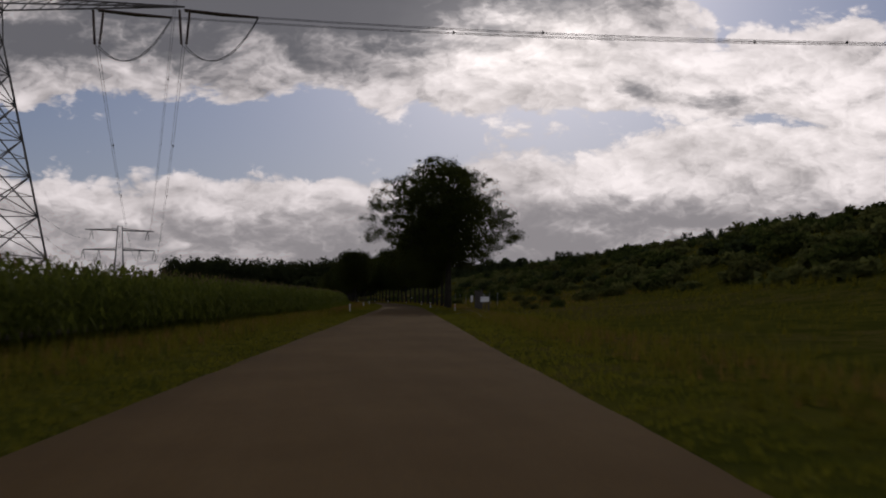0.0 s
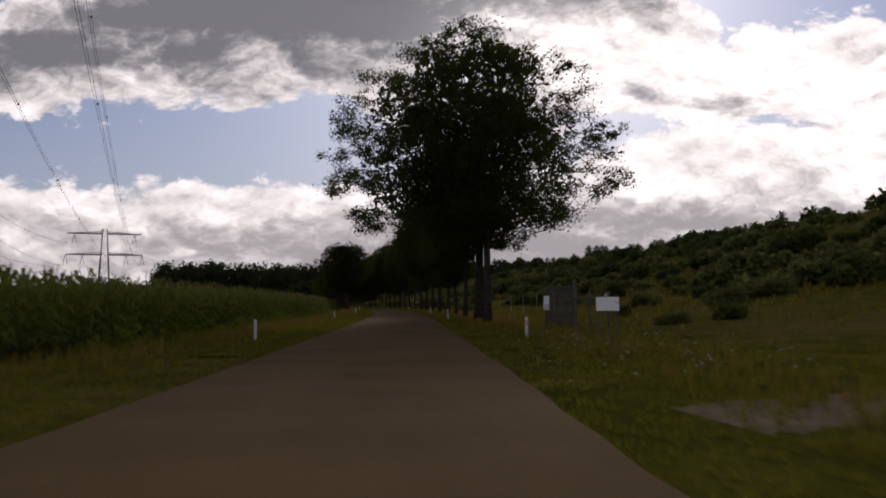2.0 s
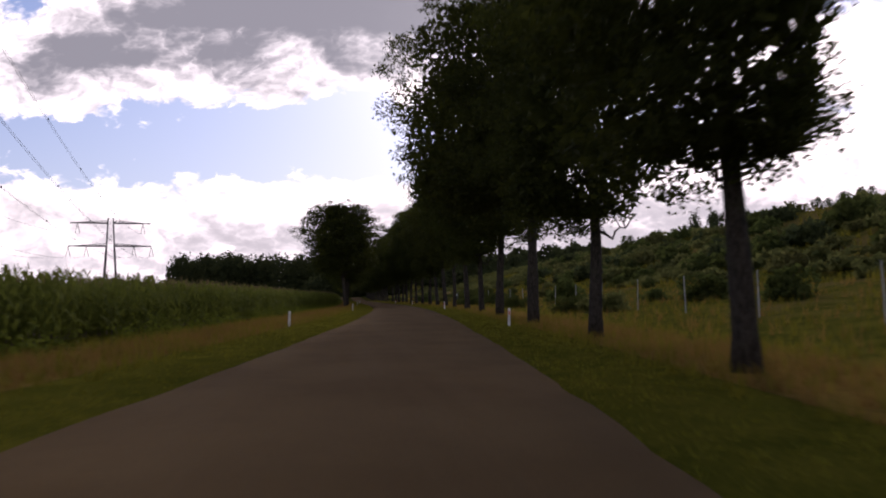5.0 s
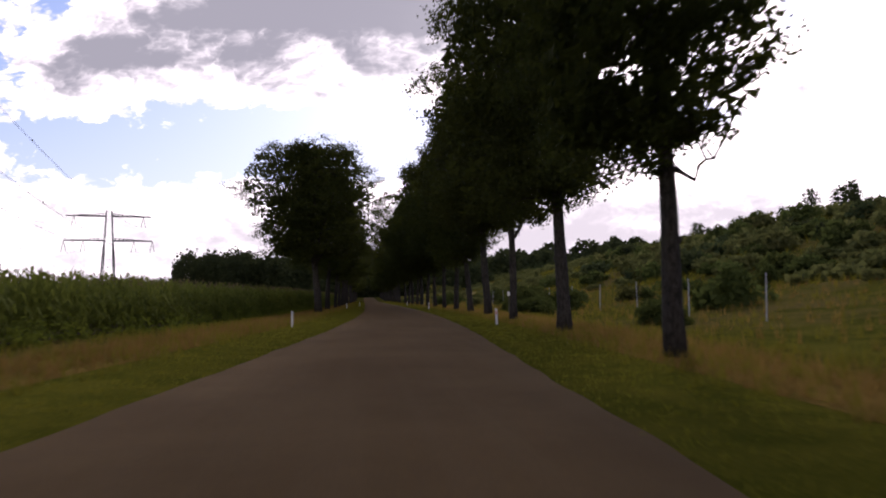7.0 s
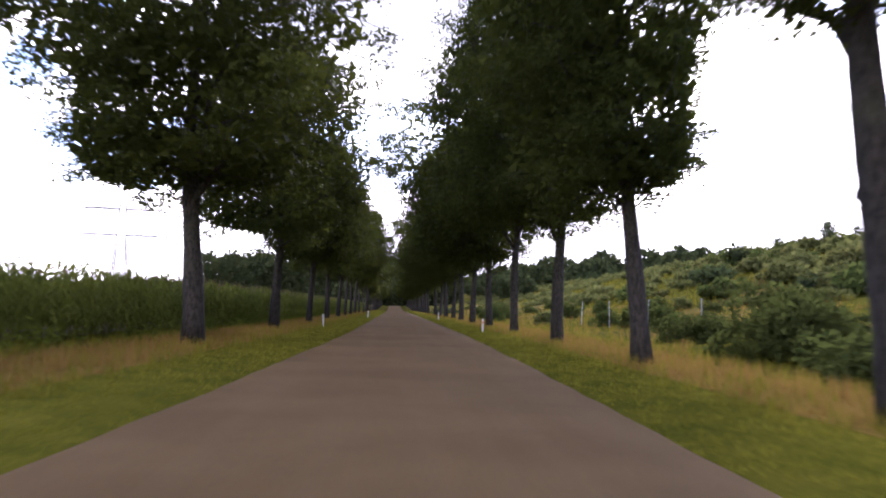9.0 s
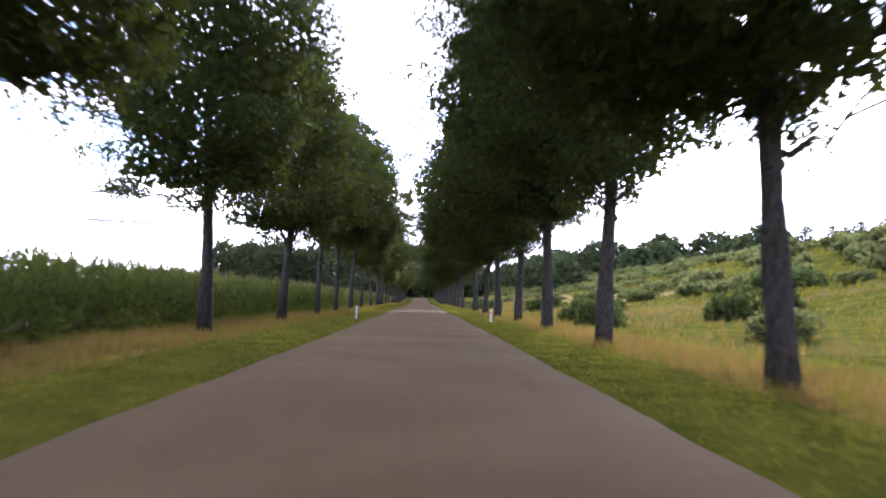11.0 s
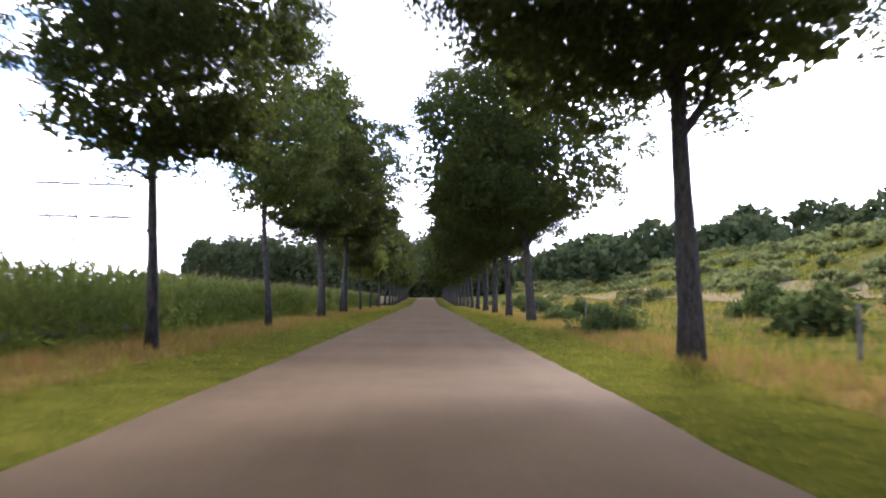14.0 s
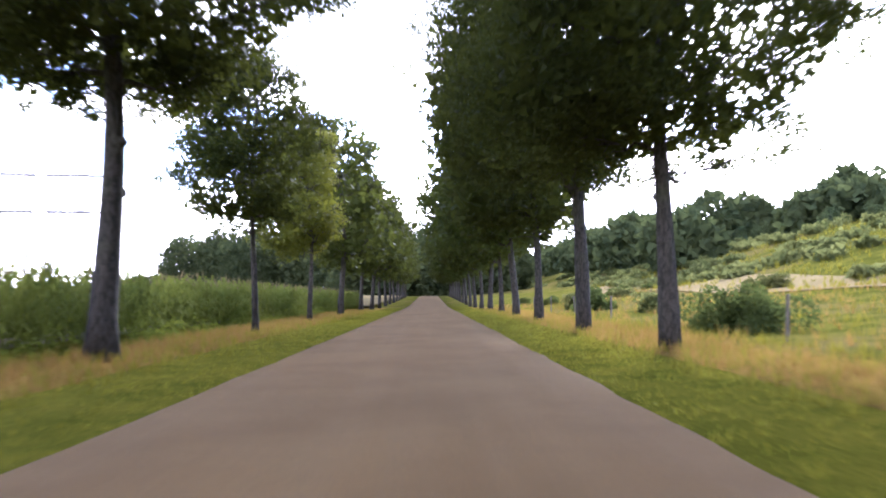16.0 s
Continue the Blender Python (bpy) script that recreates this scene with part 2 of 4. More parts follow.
M["weed"] = leafy("weed_leaf", (0.060, 0.084, 0.010), (0.140, 0.160, 0.022), (0.24, 0.27, 0.04), 0.8, 0.03)
M["tassel"] = leafy("maize_tassel", (0.108, 0.078, 0.034), (0.204, 0.156, 0.072), (0.360, 0.300, 0.120), 0.8)
M["grass"] = leafy("green_grass", (0.100, 0.094, 0.009), (0.190, 0.166, 0.016), (0.25, 0.22, 0.03), 0.7, 0.05)
M["dry"] = leafy("dry_grass", (0.150, 0.088, 0.020), (0.270, 0.168, 0.040), (0.30, 0.19, 0.05), 0.8)
M["white"] = surface("white_plastic", two_tone((0.50, 0.50, 0.48), (0.64, 0.64, 0.62), 3, 30, 0.4), 0.45, 0.1, 0.4)
M["panel"] = surface("white_sheet", two_tone((0.70, 0.71, 0.72), (0.80, 0.81, 0.82), 2, 20, 0.3), 0.4, 0.05, 0.4)
M["red"] = surface("red_reflector", two_tone((0.42, 0.03, 0.02), (0.55, 0.05, 0.03), 20, 90), 0.25, 0.1, 0.6)
M["grey_reflector"] = surface("grey_reflector", two_tone((0.45, 0.46, 0.46), (0.6, 0.6, 0.6), 20, 90), 0.25, 0.1, 0.6)
M["black"] = surface("black_print", two_tone((0.03, 0.03, 0.03), (0.05, 0.05, 0.05), 10, 50), 0.6, 0.0, 0.3)
M["wood"] = surface("weathered_wood", two_tone((0.065, 0.056, 0.046), (0.13, 0.115, 0.097), 1.5, 18), 0.9, 0.5, 0.15)
M["galvanised"] = surface("galvanised_steel", two_tone((0.22, 0.23, 0.24), (0.32, 0.33, 0.34), 0.8, 12), 0.5, 0.1, 0.5)
# galvanised steel darkened: the silhouette against the bright sky is put into the colour
M["pylon_steel"] = surface("backlit_pylon_steel", two_tone((0.075, 0.070, 0.070), (0.12, 0.11, 0.105), 0.4, 6), 0.6, 0.1, 0.4)
M["rust"] = surface("red_brown_paint", two_tone((0.30, 0.08, 0.04), (0.38, 0.12, 0.06), 0.8, 8), 0.7, 0.1, 0.3)
M["insulator"] = surface("brown_porcelain", two_tone((0.05, 0.03, 0.025), (0.08, 0.05, 0.04), 2, 20), 0.3, 0.0, 0.5)
M["flower"] = surface("white_petals", two_tone((0.75, 0.75, 0.70), (0.85, 0.85, 0.80), 2, 20), 0.8, 0.0, 0.2)

# ---- helpers for meshes ----


def mesh_object(name, verts, faces, materials, parent=None, smooth=False, index=None):
    me = bpy.data.meshes.new(name)
    me.from_pydata([tuple(v) for v in verts] if not isinstance(verts, np.ndarray) else verts.tolist(), [], faces if isinstance(faces, list) else faces.tolist())
    for m in materials if isinstance(materials, (list, tuple)) else [materials]:
        me.materials.append(m)
    if index is not None:
        me.polygons.foreach_set("material_index", np.asarray(index, dtype=np.int32))
    if smooth:
        me.polygons.foreach_set("use_smooth", np.ones(len(me.polygons), dtype=bool))
    me.update()
    ob = new(name, me)
    ob.parent = parent
    return ob


def part(name, bm, material, parent, label=""):
    me = bpy.data.meshes.new(name)
    bm.to_mesh(me)
    bm.free()
    me.materials.append(material)
    ob = new(name, me)
    ob.parent = parent
    return tagged(ob, label)


def box(bm, size, m, bevel=0.0):
    geo = bmesh.ops.create_cube(bm, size=1.0, matrix=m @ Matrix.Diagonal((*size, 1)))
    if bevel:
        edges = list({e for v in geo["verts"] for e in v.link_edges})
        bmesh.ops.bevel(bm, geom=edges, offset=bevel, segments=2, affect="EDGES", profile=0.7)


def beam(bm, a, b, w):
    a, b = Vector(a), Vector(b)
    d = b - a
    m = Matrix.Translation((a + b) / 2) @ d.to_track_quat("Z", "Y").to_matrix().to_4x4()
    bmesh.ops.create_cube(bm, size=1.0, matrix=m @ Matrix.Diagonal((w, w, d.length, 1)))


def tube(points, radii, sides=8):
    """Verts and faces of a tapered tube along points."""
    verts, faces = [], []
    n = len(points)
    for i, p in enumerate(points):
        d = (points[min(i + 1, n - 1)] - points[max(i - 1, 0)]).normalized()
        side = d.cross(Vector((0.31, 0.95, 0.02))).normalized()
        other = d.cross(side)
        for s in range(sides):
            a = 2 * math.pi * s / sides
            verts.append(p + (side * math.cos(a) + other * math.sin(a)) * radii[i])
    for i in range(n - 1):
        for s in range(sides):
            t = (s + 1) % sides
            faces.append((i * sides + s, i * sides + t, (i + 1) * sides + t, (i + 1) * sides + s))
    faces.append(tuple(range(sides))[::-1])
    faces.append(tuple((n - 1) * sides + s for s in range(sides)))
    return verts, faces


def leaf_quads(rng, centres, length, width, tilt=0.9):
    """Rhombic leaves at the centres, turned at random."""
    n = len(centres)
    a = rng.uniform(0, 2 * np.pi, n)
    e = rng.normal(0, tilt * 0.6, n)
    d = np.stack([np.cos(a) * np.cos(e), np.sin(a) * np.cos(e), np.sin(e)], 1)
    r = rng.normal(0, 1, (n, 3))
    s = np.cross(d, r)
    s /= np.linalg.norm(s, axis=1)[:, None] + 1e-9
    L = (length * rng.uniform(0.65, 1.3, n))[:, None]
    W = (width * rng.uniform(0.7, 1.25, n))[:, None]
    nor = np.cross(d, s) * L * 0.12
    v = np.stack([centres - d * L / 2, centres + s * W / 2 - d * L * 0.05 + nor, centres + d * L / 2, centres - s * W / 2 - d * L * 0.05 + nor], 1).reshape(-1, 3)
    f = np.arange(n * 4).reshape(n, 4)
    return v, f


def noise_cells(rng, p, radius):
    """Which points to keep, so that hollows stay open between the boughs."""
    q = p * (5.2 / radius)
    w = np.sin(q[:, 0] * 1.3 + 1) * np.sin(q[:, 1] * 1.5 + 2) + np.sin(q[:, 2] * 1.7 + q[:, 0] * 0.6) * 0.7
    return w + rng.normal(0, 0.35, len(p)) > -0.75


def leaf_tris(rng, centres, length, width):
    """Pointed leaves, one triangle each, for crowns of very many."""
    n = len(centres)
    d = rng.normal(0, 1, (n, 3)) * np.array([1, 1, 0.75])
    d /= np.linalg.norm(d, axis=1)[:, None]
    s = np.cross(d, rng.normal(0, 1, (n, 3)))
    s /= np.linalg.norm(s, axis=1)[:, None] + 1e-9
    L = (length * rng.uniform(0.65, 1.3, n))[:, None]
    W = (width * rng.uniform(0.7, 1.25, n))[:, None]
    v = np.stack([centres - d * L * 0.4 + s * W / 2, centres - d * L * 0.4 - s * W / 2, centres + d * L * 0.6], 1).reshape(-1, 3)
    return v, np.arange(n * 3).reshape(n, 3)


# ---- plan: centre line of the road, ground heights ----
CY = [-60, -20, 0, 15, 22, 57, 79, 94, 120, 148, 172, 185, 210, 222, 275, 340, 500, 900]
CX = [-9.6, -3.4, -0.4, 1.85, 2.95, 8.6, 12.1, 14.45, 18.0, 21.1, 23.2, 24.1, 25.2, 25.5, 26.45, 27.42, 29.6, 34.6]
_yy = np.arange(-400, 1600.1, 1.0)
_xx = np.interp(_yy, CY, CX)
_xx[_yy < -60] = -10.0 + (_yy[_yy < -60] + 60) * 0.155
_ker = np.hanning(23) / np.hanning(23).sum()
_xx = np.convolve(np.pad(_xx, 11, mode="reflect", reflect_type="odd"), _ker, mode="valid")
HALF = 2.86                                     # half the road's width


def centre(y):
    return np.interp(y, _yy, _xx)


def lean(y):
    return (centre(np.asarray(y) + 1.0) - centre(np.asarray(y) - 1.0)) / 2


HU = [-900, -400, -160, -60, -14, -9, -5, -3.4, -2.95, 2.95, 3.4, 5, 9, 14, 24, 35, 50, 65, 80, 150, 300, 900]
HZ = [14, 9, 4, 1.0, 0.05, 0.0, 0.0, -0.03, -0.06, -0.06, -0.03, 0.0, -0.05, 0.1, 1.0, 2.7, 8.0, 12.9, 15.2, 19, 26, 36]


def height(x, y):
    u = np.asarray(x) - centre(y)
    z = np.interp(u, HU, HZ)
    z = np.where(u > 14, z * np.interp(y, [290, 390], [1.0, 0.86]), z)
    far = np.clip((np.asarray(y) - 430) / 400, 0, 1)
    bump = np.sin(np.asarray(x) * 0.11 + np.asarray(y) * 0.05) * np.sin(np.asarray(y) * 0.083 - np.asarray(x) * 0.03)
    z = z + bump * 0.5 * np.clip((np.abs(u) - 16) / 20, 0, 1) * np.where(u > 0, 1.4, 0.5)
    return z + far * 6


def on_road(u, y, z=0.0):
    """World place at the lateral distance u from the centre line."""
    return Vector((float(centre(y)) + u, y, z))


def build_ground():
    us = np.unique(np.concatenate([np.array(HU, float), np.linspace(-40, 110, 76), np.array([-1200, -700, -280, -220, -110, -80, 200, 250, 500, 1200, -3.1, 3.1])]))
    ys = np.concatenate([np.linspace(-400, -40, 10), np.arange(-30, 460, 4.0), np.linspace(470, 1600, 40)])
    U, Y = np.meshgrid(us, ys)
    X = U + centre(Y)
    Z = height(X, Y)
    v = np.stack([X, Y, Z], -1).reshape(-1, 3)
    a, b = len(ys), len(us)
    i = np.arange(a * b).reshape(a, b)
    f = np.stack([i[:-1, :-1], i[:-1, 1:], i[1:, 1:], i[1:, :-1]], -1).reshape(-1, 4)
    tagged(mesh_object("ground", v, f, M["ground"], smooth=True), "uneven meadow ground with green and dry grass", "ground", kind="structure")


def build_road():
    rng = np.random.default_rng(3)
    ys = np.arange(-60, 556, 0.5)
    off = [-HALF - 0.08, -HALF, -1.8, -0.9, 0, 0.9, 1.8, HALF, HALF + 0.08]
    cols = []
    for j, u in enumerate(off):
        jit = rng.normal(0, 0.035, len(ys)) if j in (0, 1, 7, 8) else np.zeros(len(ys))
        jit = np.convolve(jit, [0.3, 0.4, 0.3], mode="same") + (0.02 * np.sin(ys * 0.23 + j) if j in (0, 1, 7, 8) else 0)
        z = 0.03 - 0.012 * abs(u) / HALF - (0.11 if j in (0, 8) else 0)
        cols.append(np.stack([centre(ys) + u + jit, ys, z + 0.06 + height(centre(ys), ys)], 1))
    v = np.stack(cols, 1).reshape(-1, 3)
    i = np.arange(len(v)).reshape(len(ys), len(off))
    f = np.stack([i[:-1, :-1], i[:-1, 1:], i[1:, 1:], i[1:, :-1]], -1).reshape(-1, 4)
    tagged(mesh_object("road", v, f, M["asphalt"], smooth=True), "worn brown-grey asphalt country road without markings", "road", kind="structure")


build_ground()
build_road()


def strip(name, material, u0, u1, y0, y1, lift, label, category):
    us, ys = (np.linspace(u0, u1, 7), np.arange(y0, y1, 2.0)) if u1 - u0 < 12 else (np.linspace(u0, u1, 24), np.arange(y0, y1, 3.0))
    U, Y = np.meshgrid(us, ys)
    X = U + centre(Y)
    v = np.stack([X, Y, height(X, Y) + lift], -1).reshape(-1, 3)
    i = np.arange(U.size).reshape(U.shape)
    f = np.stack([i[:-1, :-1], i[:-1, 1:], i[1:, 1:], i[1:, :-1]], -1).reshape(-1, 4)
    return tagged(mesh_object(name, v, f, material, smooth=True), label, category, kind="structure")


strip("maize_field_soil", M["soil"], -160, -11.6, -40, 425, 0.02, "bare brown soil under the maize", "soil")
for side, a, b in (("left", -5.3, -2.72), ("right", 2.72, 5.3)):
    strip("verge_" + side, M["turf"], a, b, 60, 430, 0.035, "short yellow-green turf along the road edge", "verge")
strip("dry_verge_left", M["thatch"], -8.6, -5.35, 78, 424, 0.03, "matted dry yellow-brown grass below the trees", "verge")
strip("dry_verge_right", M["thatch"], 5.35, 8.2, 96, 424, 0.03, "matted dry yellow-brown grass below the trees", "verge")
strip("cereal_field", M["stubble"], -120, -8, 428, 560, 0.35, "pale ripe cereal field beyond the maize", "field")
strip("cereal_strip", M["stubble"], 28, 38, 318, 459, 0.09, "pale ripe cereal strip at the foot of the hill", "field")

# ---- trees ----


def tree_meshes(seed, H, base, radius, trunk_r, leaves, leaf=0.24, fork=0.0, wob=0.38, lumps=0.84, limbs=16, fill=1.0, sides=10, burls=3, inner=0.5, core=1.6, shut=0.80):
    """Meshes of one tree: trunk with limbs, and a crown of single leaves in clumps on twigs."""
    rng = np.random.default_rng(seed)
    V, F = [], []

    def put(points, radii, sides):
        v, f = tube(points, radii, sides)
        k = len(V)
        V.extend(v)
        F.extend([tuple(i + k for i in q) for q in f])
    top = H * 0.86
    n = 12
    ph = rng.uniform(0, 6, 2)
    trunk, rad = [], []
    for i in range(n + 1):
        s = i / n
        sway = wob * s ** 0.6
        trunk.append(Vector((math.sin(s * 5 + ph[0]) * sway - math.sin(ph[0]) * sway * (1 - s), math.cos(s * 4 + ph[1]) * sway - math.cos(ph[1]) * sway * (1 - s), s * top - 0.15)))
        flare = 1 + 0.24 * max(0, 1 - s * 10)
        rad.append(trunk_r * flare * (1 - 0.80 * s) * (1 + rng.normal(0, 0.05)) + 0.012)
    trunk[0].x, trunk[0].y = trunk[1].x * 0.6, trunk[1].y * 0.6
    put(trunk, rad, sides)
    # burls where old limbs were cut
    for _ in range(burls):
        s = rng.uniform(0.1, 0.35)
        i = int(s * n)
        a = rng.uniform(0, 6.28)
        p = trunk[i].lerp(trunk[i + 1], 0.5)
        d = Vector((math.cos(a), math.sin(a), 0.3))
        put([p, p + d * trunk_r * 0.6, p + d * trunk_r * 0.95, p + d * trunk_r * 1.05], [trunk_r * 0.6, trunk_r * 0.55, trunk_r * 0.36, trunk_r * 0.1], 8)
    wave = rng.uniform(0, 6.28, 4)
    lobe = rng.normal(0, 1, (24, 3))
    lobe /= np.linalg.norm(lobe, axis=1)[:, None]

    def outline(c, a):
        """Crown radius at the height share c and the bearing a: uneven, widest at about two fifths."""
        full = radius * np.maximum(0.05, 1 - (np.abs(c - 0.40) / np.where(c < 0.40, 0.47, 0.63)) ** 2.1) ** 0.62
        flat = np.sqrt(np.maximum(0.0, 1 - np.clip((c - 0.42) * 1.9, -1, 1) ** 2))
        way = np.stack([np.cos(a) * flat, np.sin(a) * flat, np.clip((c - 0.42) * 1.9, -1, 1) + 0 * np.asarray(a)], -1)
        near = np.max(way @ lobe.T, -1)
        return full * (0.72 + 0.36 * np.exp(-((1 - near) / 0.085) ** 2)) * (1 + 0.10 * np.sin(2 * a + wave[0] + c * 4) + 0.07 * np.sin(3 * a + wave[1] - c * 7))
    joints = []
    for b in range(limbs):
        s = (b + rng.uniform(0, 0.8)) / limbs
        z = base * (0.97 if not fork else 0.84) + (top - base) * s ** 0.9 * 0.96
        t = min(z / top, 0.99) * n
        i = min(int(t), n - 1)
        p0 = trunk[i].lerp(trunk[i + 1], t - i)
        a = b * 2.399 + rng.normal(0, 0.35)
        c = max(0.0, (z - base) / (H - base))
        env = float(outline(min(c + 0.12, 0.95), a)) * rng.uniform(0.60, 0.80) * (0.42 + 0.58 * min(1.0, max(0.0, c) / 0.3))
        rise = (0.34 + 0.70 * c + fork * 0.6) * rng.uniform(0.75, 1.25)
        r0 = max(0.025, trunk_r * 0.27 * (1 - 0.6 * c))
        if fork and b < 4:
            rise, env, r0 = 1.9 + fork, env * 0.9 + 0.6, trunk_r * 0.46
        pts = [p0]
        m = 5
        for j in range(1, m + 1):
            q = j / m
            droop = -0.16 * q * q * env * 0.35 * (1 - c)
            up = min(env * rise * q * 0.75 + droop, H * 0.97 - p0.z)
            pts.append(p0 + Vector((math.cos(a + 0.25 * math.sin(q * 3 + b)) * env * q, math.sin(a + 0.25 * math.sin(q * 3 + b)) * env * q, up)) + Vector(rng.normal(0, 0.10, 3)))
        put(pts, [r0 * (1 - 0.85 * j / m) + 0.01 for j in range(m + 1)], 6)
        joints += pts[2:]
        joints += [pts[j].lerp(pts[j + 1], 0.5) for j in range(1, m)]
    joints += trunk[-4:]
    # sprays: leaf clumps over the crown's outline, each on a twig from the nearest bough
    rc = 0.30 + 0.115 * radius
    want = int(fill * 0.62 * radius * (H - base) / (rc * rc) * 2.4)
    c = rng.uniform(0.0, 0.97, want * 5)
    a = rng.uniform(0, 2 * np.pi, len(c))
    r = outline(c, a) * np.where(rng.uniform(0, 1, len(c)) < 0.72, rng.uniform(0.86, 1.02, len(c)), rng.uniform(0.4, 0.86, len(c))) - rc * 0.5
    cand = np.stack([np.cos(a) * r, np.sin(a) * r, base + (H - base) * c], 1)
    kept = []
    for p in cand:
        if len(kept) < want and (not kept or np.min(((np.array(kept) - p) ** 2).sum(1)) > (0.95 * rc) ** 2):
            kept.append(p)
    kept = np.array(kept)
    J = np.array([tuple(j) for j in joints])
    for p in kept if sides > 5 else kept[::14]:
        d = J - p
        i = int(np.argmin((d ** 2).sum(1) + 2.0 * np.maximum(d[:, 2], 0)))
        q, e = Vector(J[i]), Vector(p)
        put([q, q.lerp(e, 0.5) + Vector((0, 0, 0.12)) + Vector(rng.normal(0, 0.08, 3)), e], [0.030, 0.020, 0.006], 3)
    # the inside of the crown: coarse leaves that only close it
    n_in = int(leaves * inner)
    c = rng.uniform(0.06, 0.90, n_in)
    a = rng.uniform(0, 2 * np.pi, n_in)
    env = outline(c, a) * np.sqrt(rng.uniform(0, 1, n_in)) * shut
    cell = noise_cells(rng, np.stack([np.cos(a) * env, np.sin(a) * env, c * (H - base)], 1), radius)
    pos = np.stack([np.cos(a) * env, np.sin(a) * env, base + (H - base) * c], 1)[cell]
    lv, lf = leaf_tris(rng, pos, leaf * core, leaf * core * 0.8)
    # the outside: single leaves in tufts, several tufts to a spray
    n_out = leaves - n_in
    size = rng.uniform(0.65, 1.25, len(kept))
    tufts = 9
    d = rng.normal(0, 1, (len(kept), tufts, 3))
    d /= np.linalg.norm(d, axis=2)[:, :, None]
    hub = kept[:, None, :] + d * (rc * lumps * size)[:, None, None] * rng.uniform(0.35, 1.0, (len(kept), tufts, 1)) * np.array([1.12, 1.12, 0.72])
    pick = rng.choice(len(kept), n_out, p=size ** 2 / (size ** 2).sum())
    which = rng.integers(0, tufts, n_out)
    spread = (0.13 + 0.08 * rc) * rng.uniform(0.6, 1.4, (len(kept), tufts))
    pos = hub[pick, which] + np.clip(rng.normal(0, 1, (n_out, 3)), -1.9, 1.9) * spread[pick, which][:, None] * np.array([1.1, 1.1, 0.8])
    pos = pos[pos[:, 2] > base * 0.80]
    ov, of = leaf_tris(rng, pos, leaf, leaf * 0.85)
    lv, lf = np.concatenate([lv, ov]), np.concatenate([lf, of + len(lv)]).tolist()
    return (V, F), (lv, lf)


class TreeKind:
    def __init__(self, leaf_material, **args):
        (V, F), (lv, lf) = tree_meshes(**args)
        self.wood = bpy.data.meshes.new("trunk")
        self.wood.from_pydata([tuple(v) for v in V], [], F)
        self.wood.materials.append(M["bark"])
        self.wood.polygons.foreach_set("use_smooth", np.ones(len(self.wood.polygons), dtype=bool))
        self.crown = bpy.data.meshes.new("crown")
        self.crown.from_pydata(lv.tolist(), [], lf)
        self.crown.materials.append(leaf_material)

    def plant(self, name, place, turn, scale, label, category="tree", group="", tilt=0.0, shift=0.0):
        root = new(name)
        root.matrix_world = Matrix.Translation(place) @ pose(0, 0, 0, 0, tilt, 0) @ Matrix.LocRotScale(None, Euler((0, 0, turn)), Vector(scale))
        for part_name, me in (("trunk", self.wood), ("crown", self.crown)):
            o = new(part_name, me)
            o.parent = root
            if part_name == "crown" and shift:
                o.location = Euler((0, 0, -turn)).to_matrix() @ Vector((shift, 0, 0))
        return tagged(root, label, category, group)


BIG = [TreeKind(M["leaf"], seed=11, H=18.2, base=5.3, radius=8.2, trunk_r=0.235, leaves=88000, leaf=0.125, limbs=26, fill=1.6, inner=0.13, core=2.6, wob=0.15, shut=0.72),
       TreeKind(M["leaf"], seed=12, H=16.6, base=5.4, radius=6.8, trunk_r=0.34, leaves=62000, leaf=0.125, limbs=24, fill=1.2, inner=0.11, core=2.6, wob=0.12, shut=0.72)]
FULL = [TreeKind(M["leaf"], seed=21, H=15.8, base=4.5, radius=5.6, trunk_r=0.25, leaves=47040, leaf=0.12, limbs=20, inner=0.28, core=2.7, wob=0.25),
        TreeKind(M["leaf"], seed=22, H=16.8, base=4.8, radius=5.7, trunk_r=0.27, leaves=47040, leaf=0.12, fork=0.35, limbs=20, inner=0.28, core=2.7),
        TreeKind(M["leaf"], seed=23, H=15.3, base=4.2, radius=5.3, trunk_r=0.25, leaves=44800, leaf=0.12, wob=0.4, limbs=19, inner=0.28, core=2.7)]
NARROW = [TreeKind(M["leaf"], seed=27, H=15.6, base=4.4, radius=4.5, trunk_r=0.26, leaves=40320, leaf=0.12, limbs=20, inner=0.24, core=2.7, wob=0.3),
          TreeKind(M["leaf"], seed=28, H=16.4, base=5.0, radius=4.3, trunk_r=0.26, leaves=39200, leaf=0.12, fork=0.35, limbs=20, inner=0.22, core=2.7),
          TreeKind(M["leaf"], seed=29, H=15.0, base=4.2, radius=4.2, trunk_r=0.24, leaves=38080, leaf=0.12, wob=0.4, limbs=19, inner=0.24, core=2.7)]
SPARSE = [TreeKind(M["leaf"], seed=25, H=16.2, base=5.2, radius=6.0, trunk_r=0.23, leaves=50000, leaf=0.12, fork=0.45, limbs=20, fill=0.75, inner=0.17, core=2.8),
          TreeKind(M["leaf"], seed=26, H=17.2, base=5.5, radius=7.2, trunk_r=0.25, leaves=66000, leaf=0.135, fork=0.3, limbs=24, fill=0.95, inner=0.21, core=2.8)]
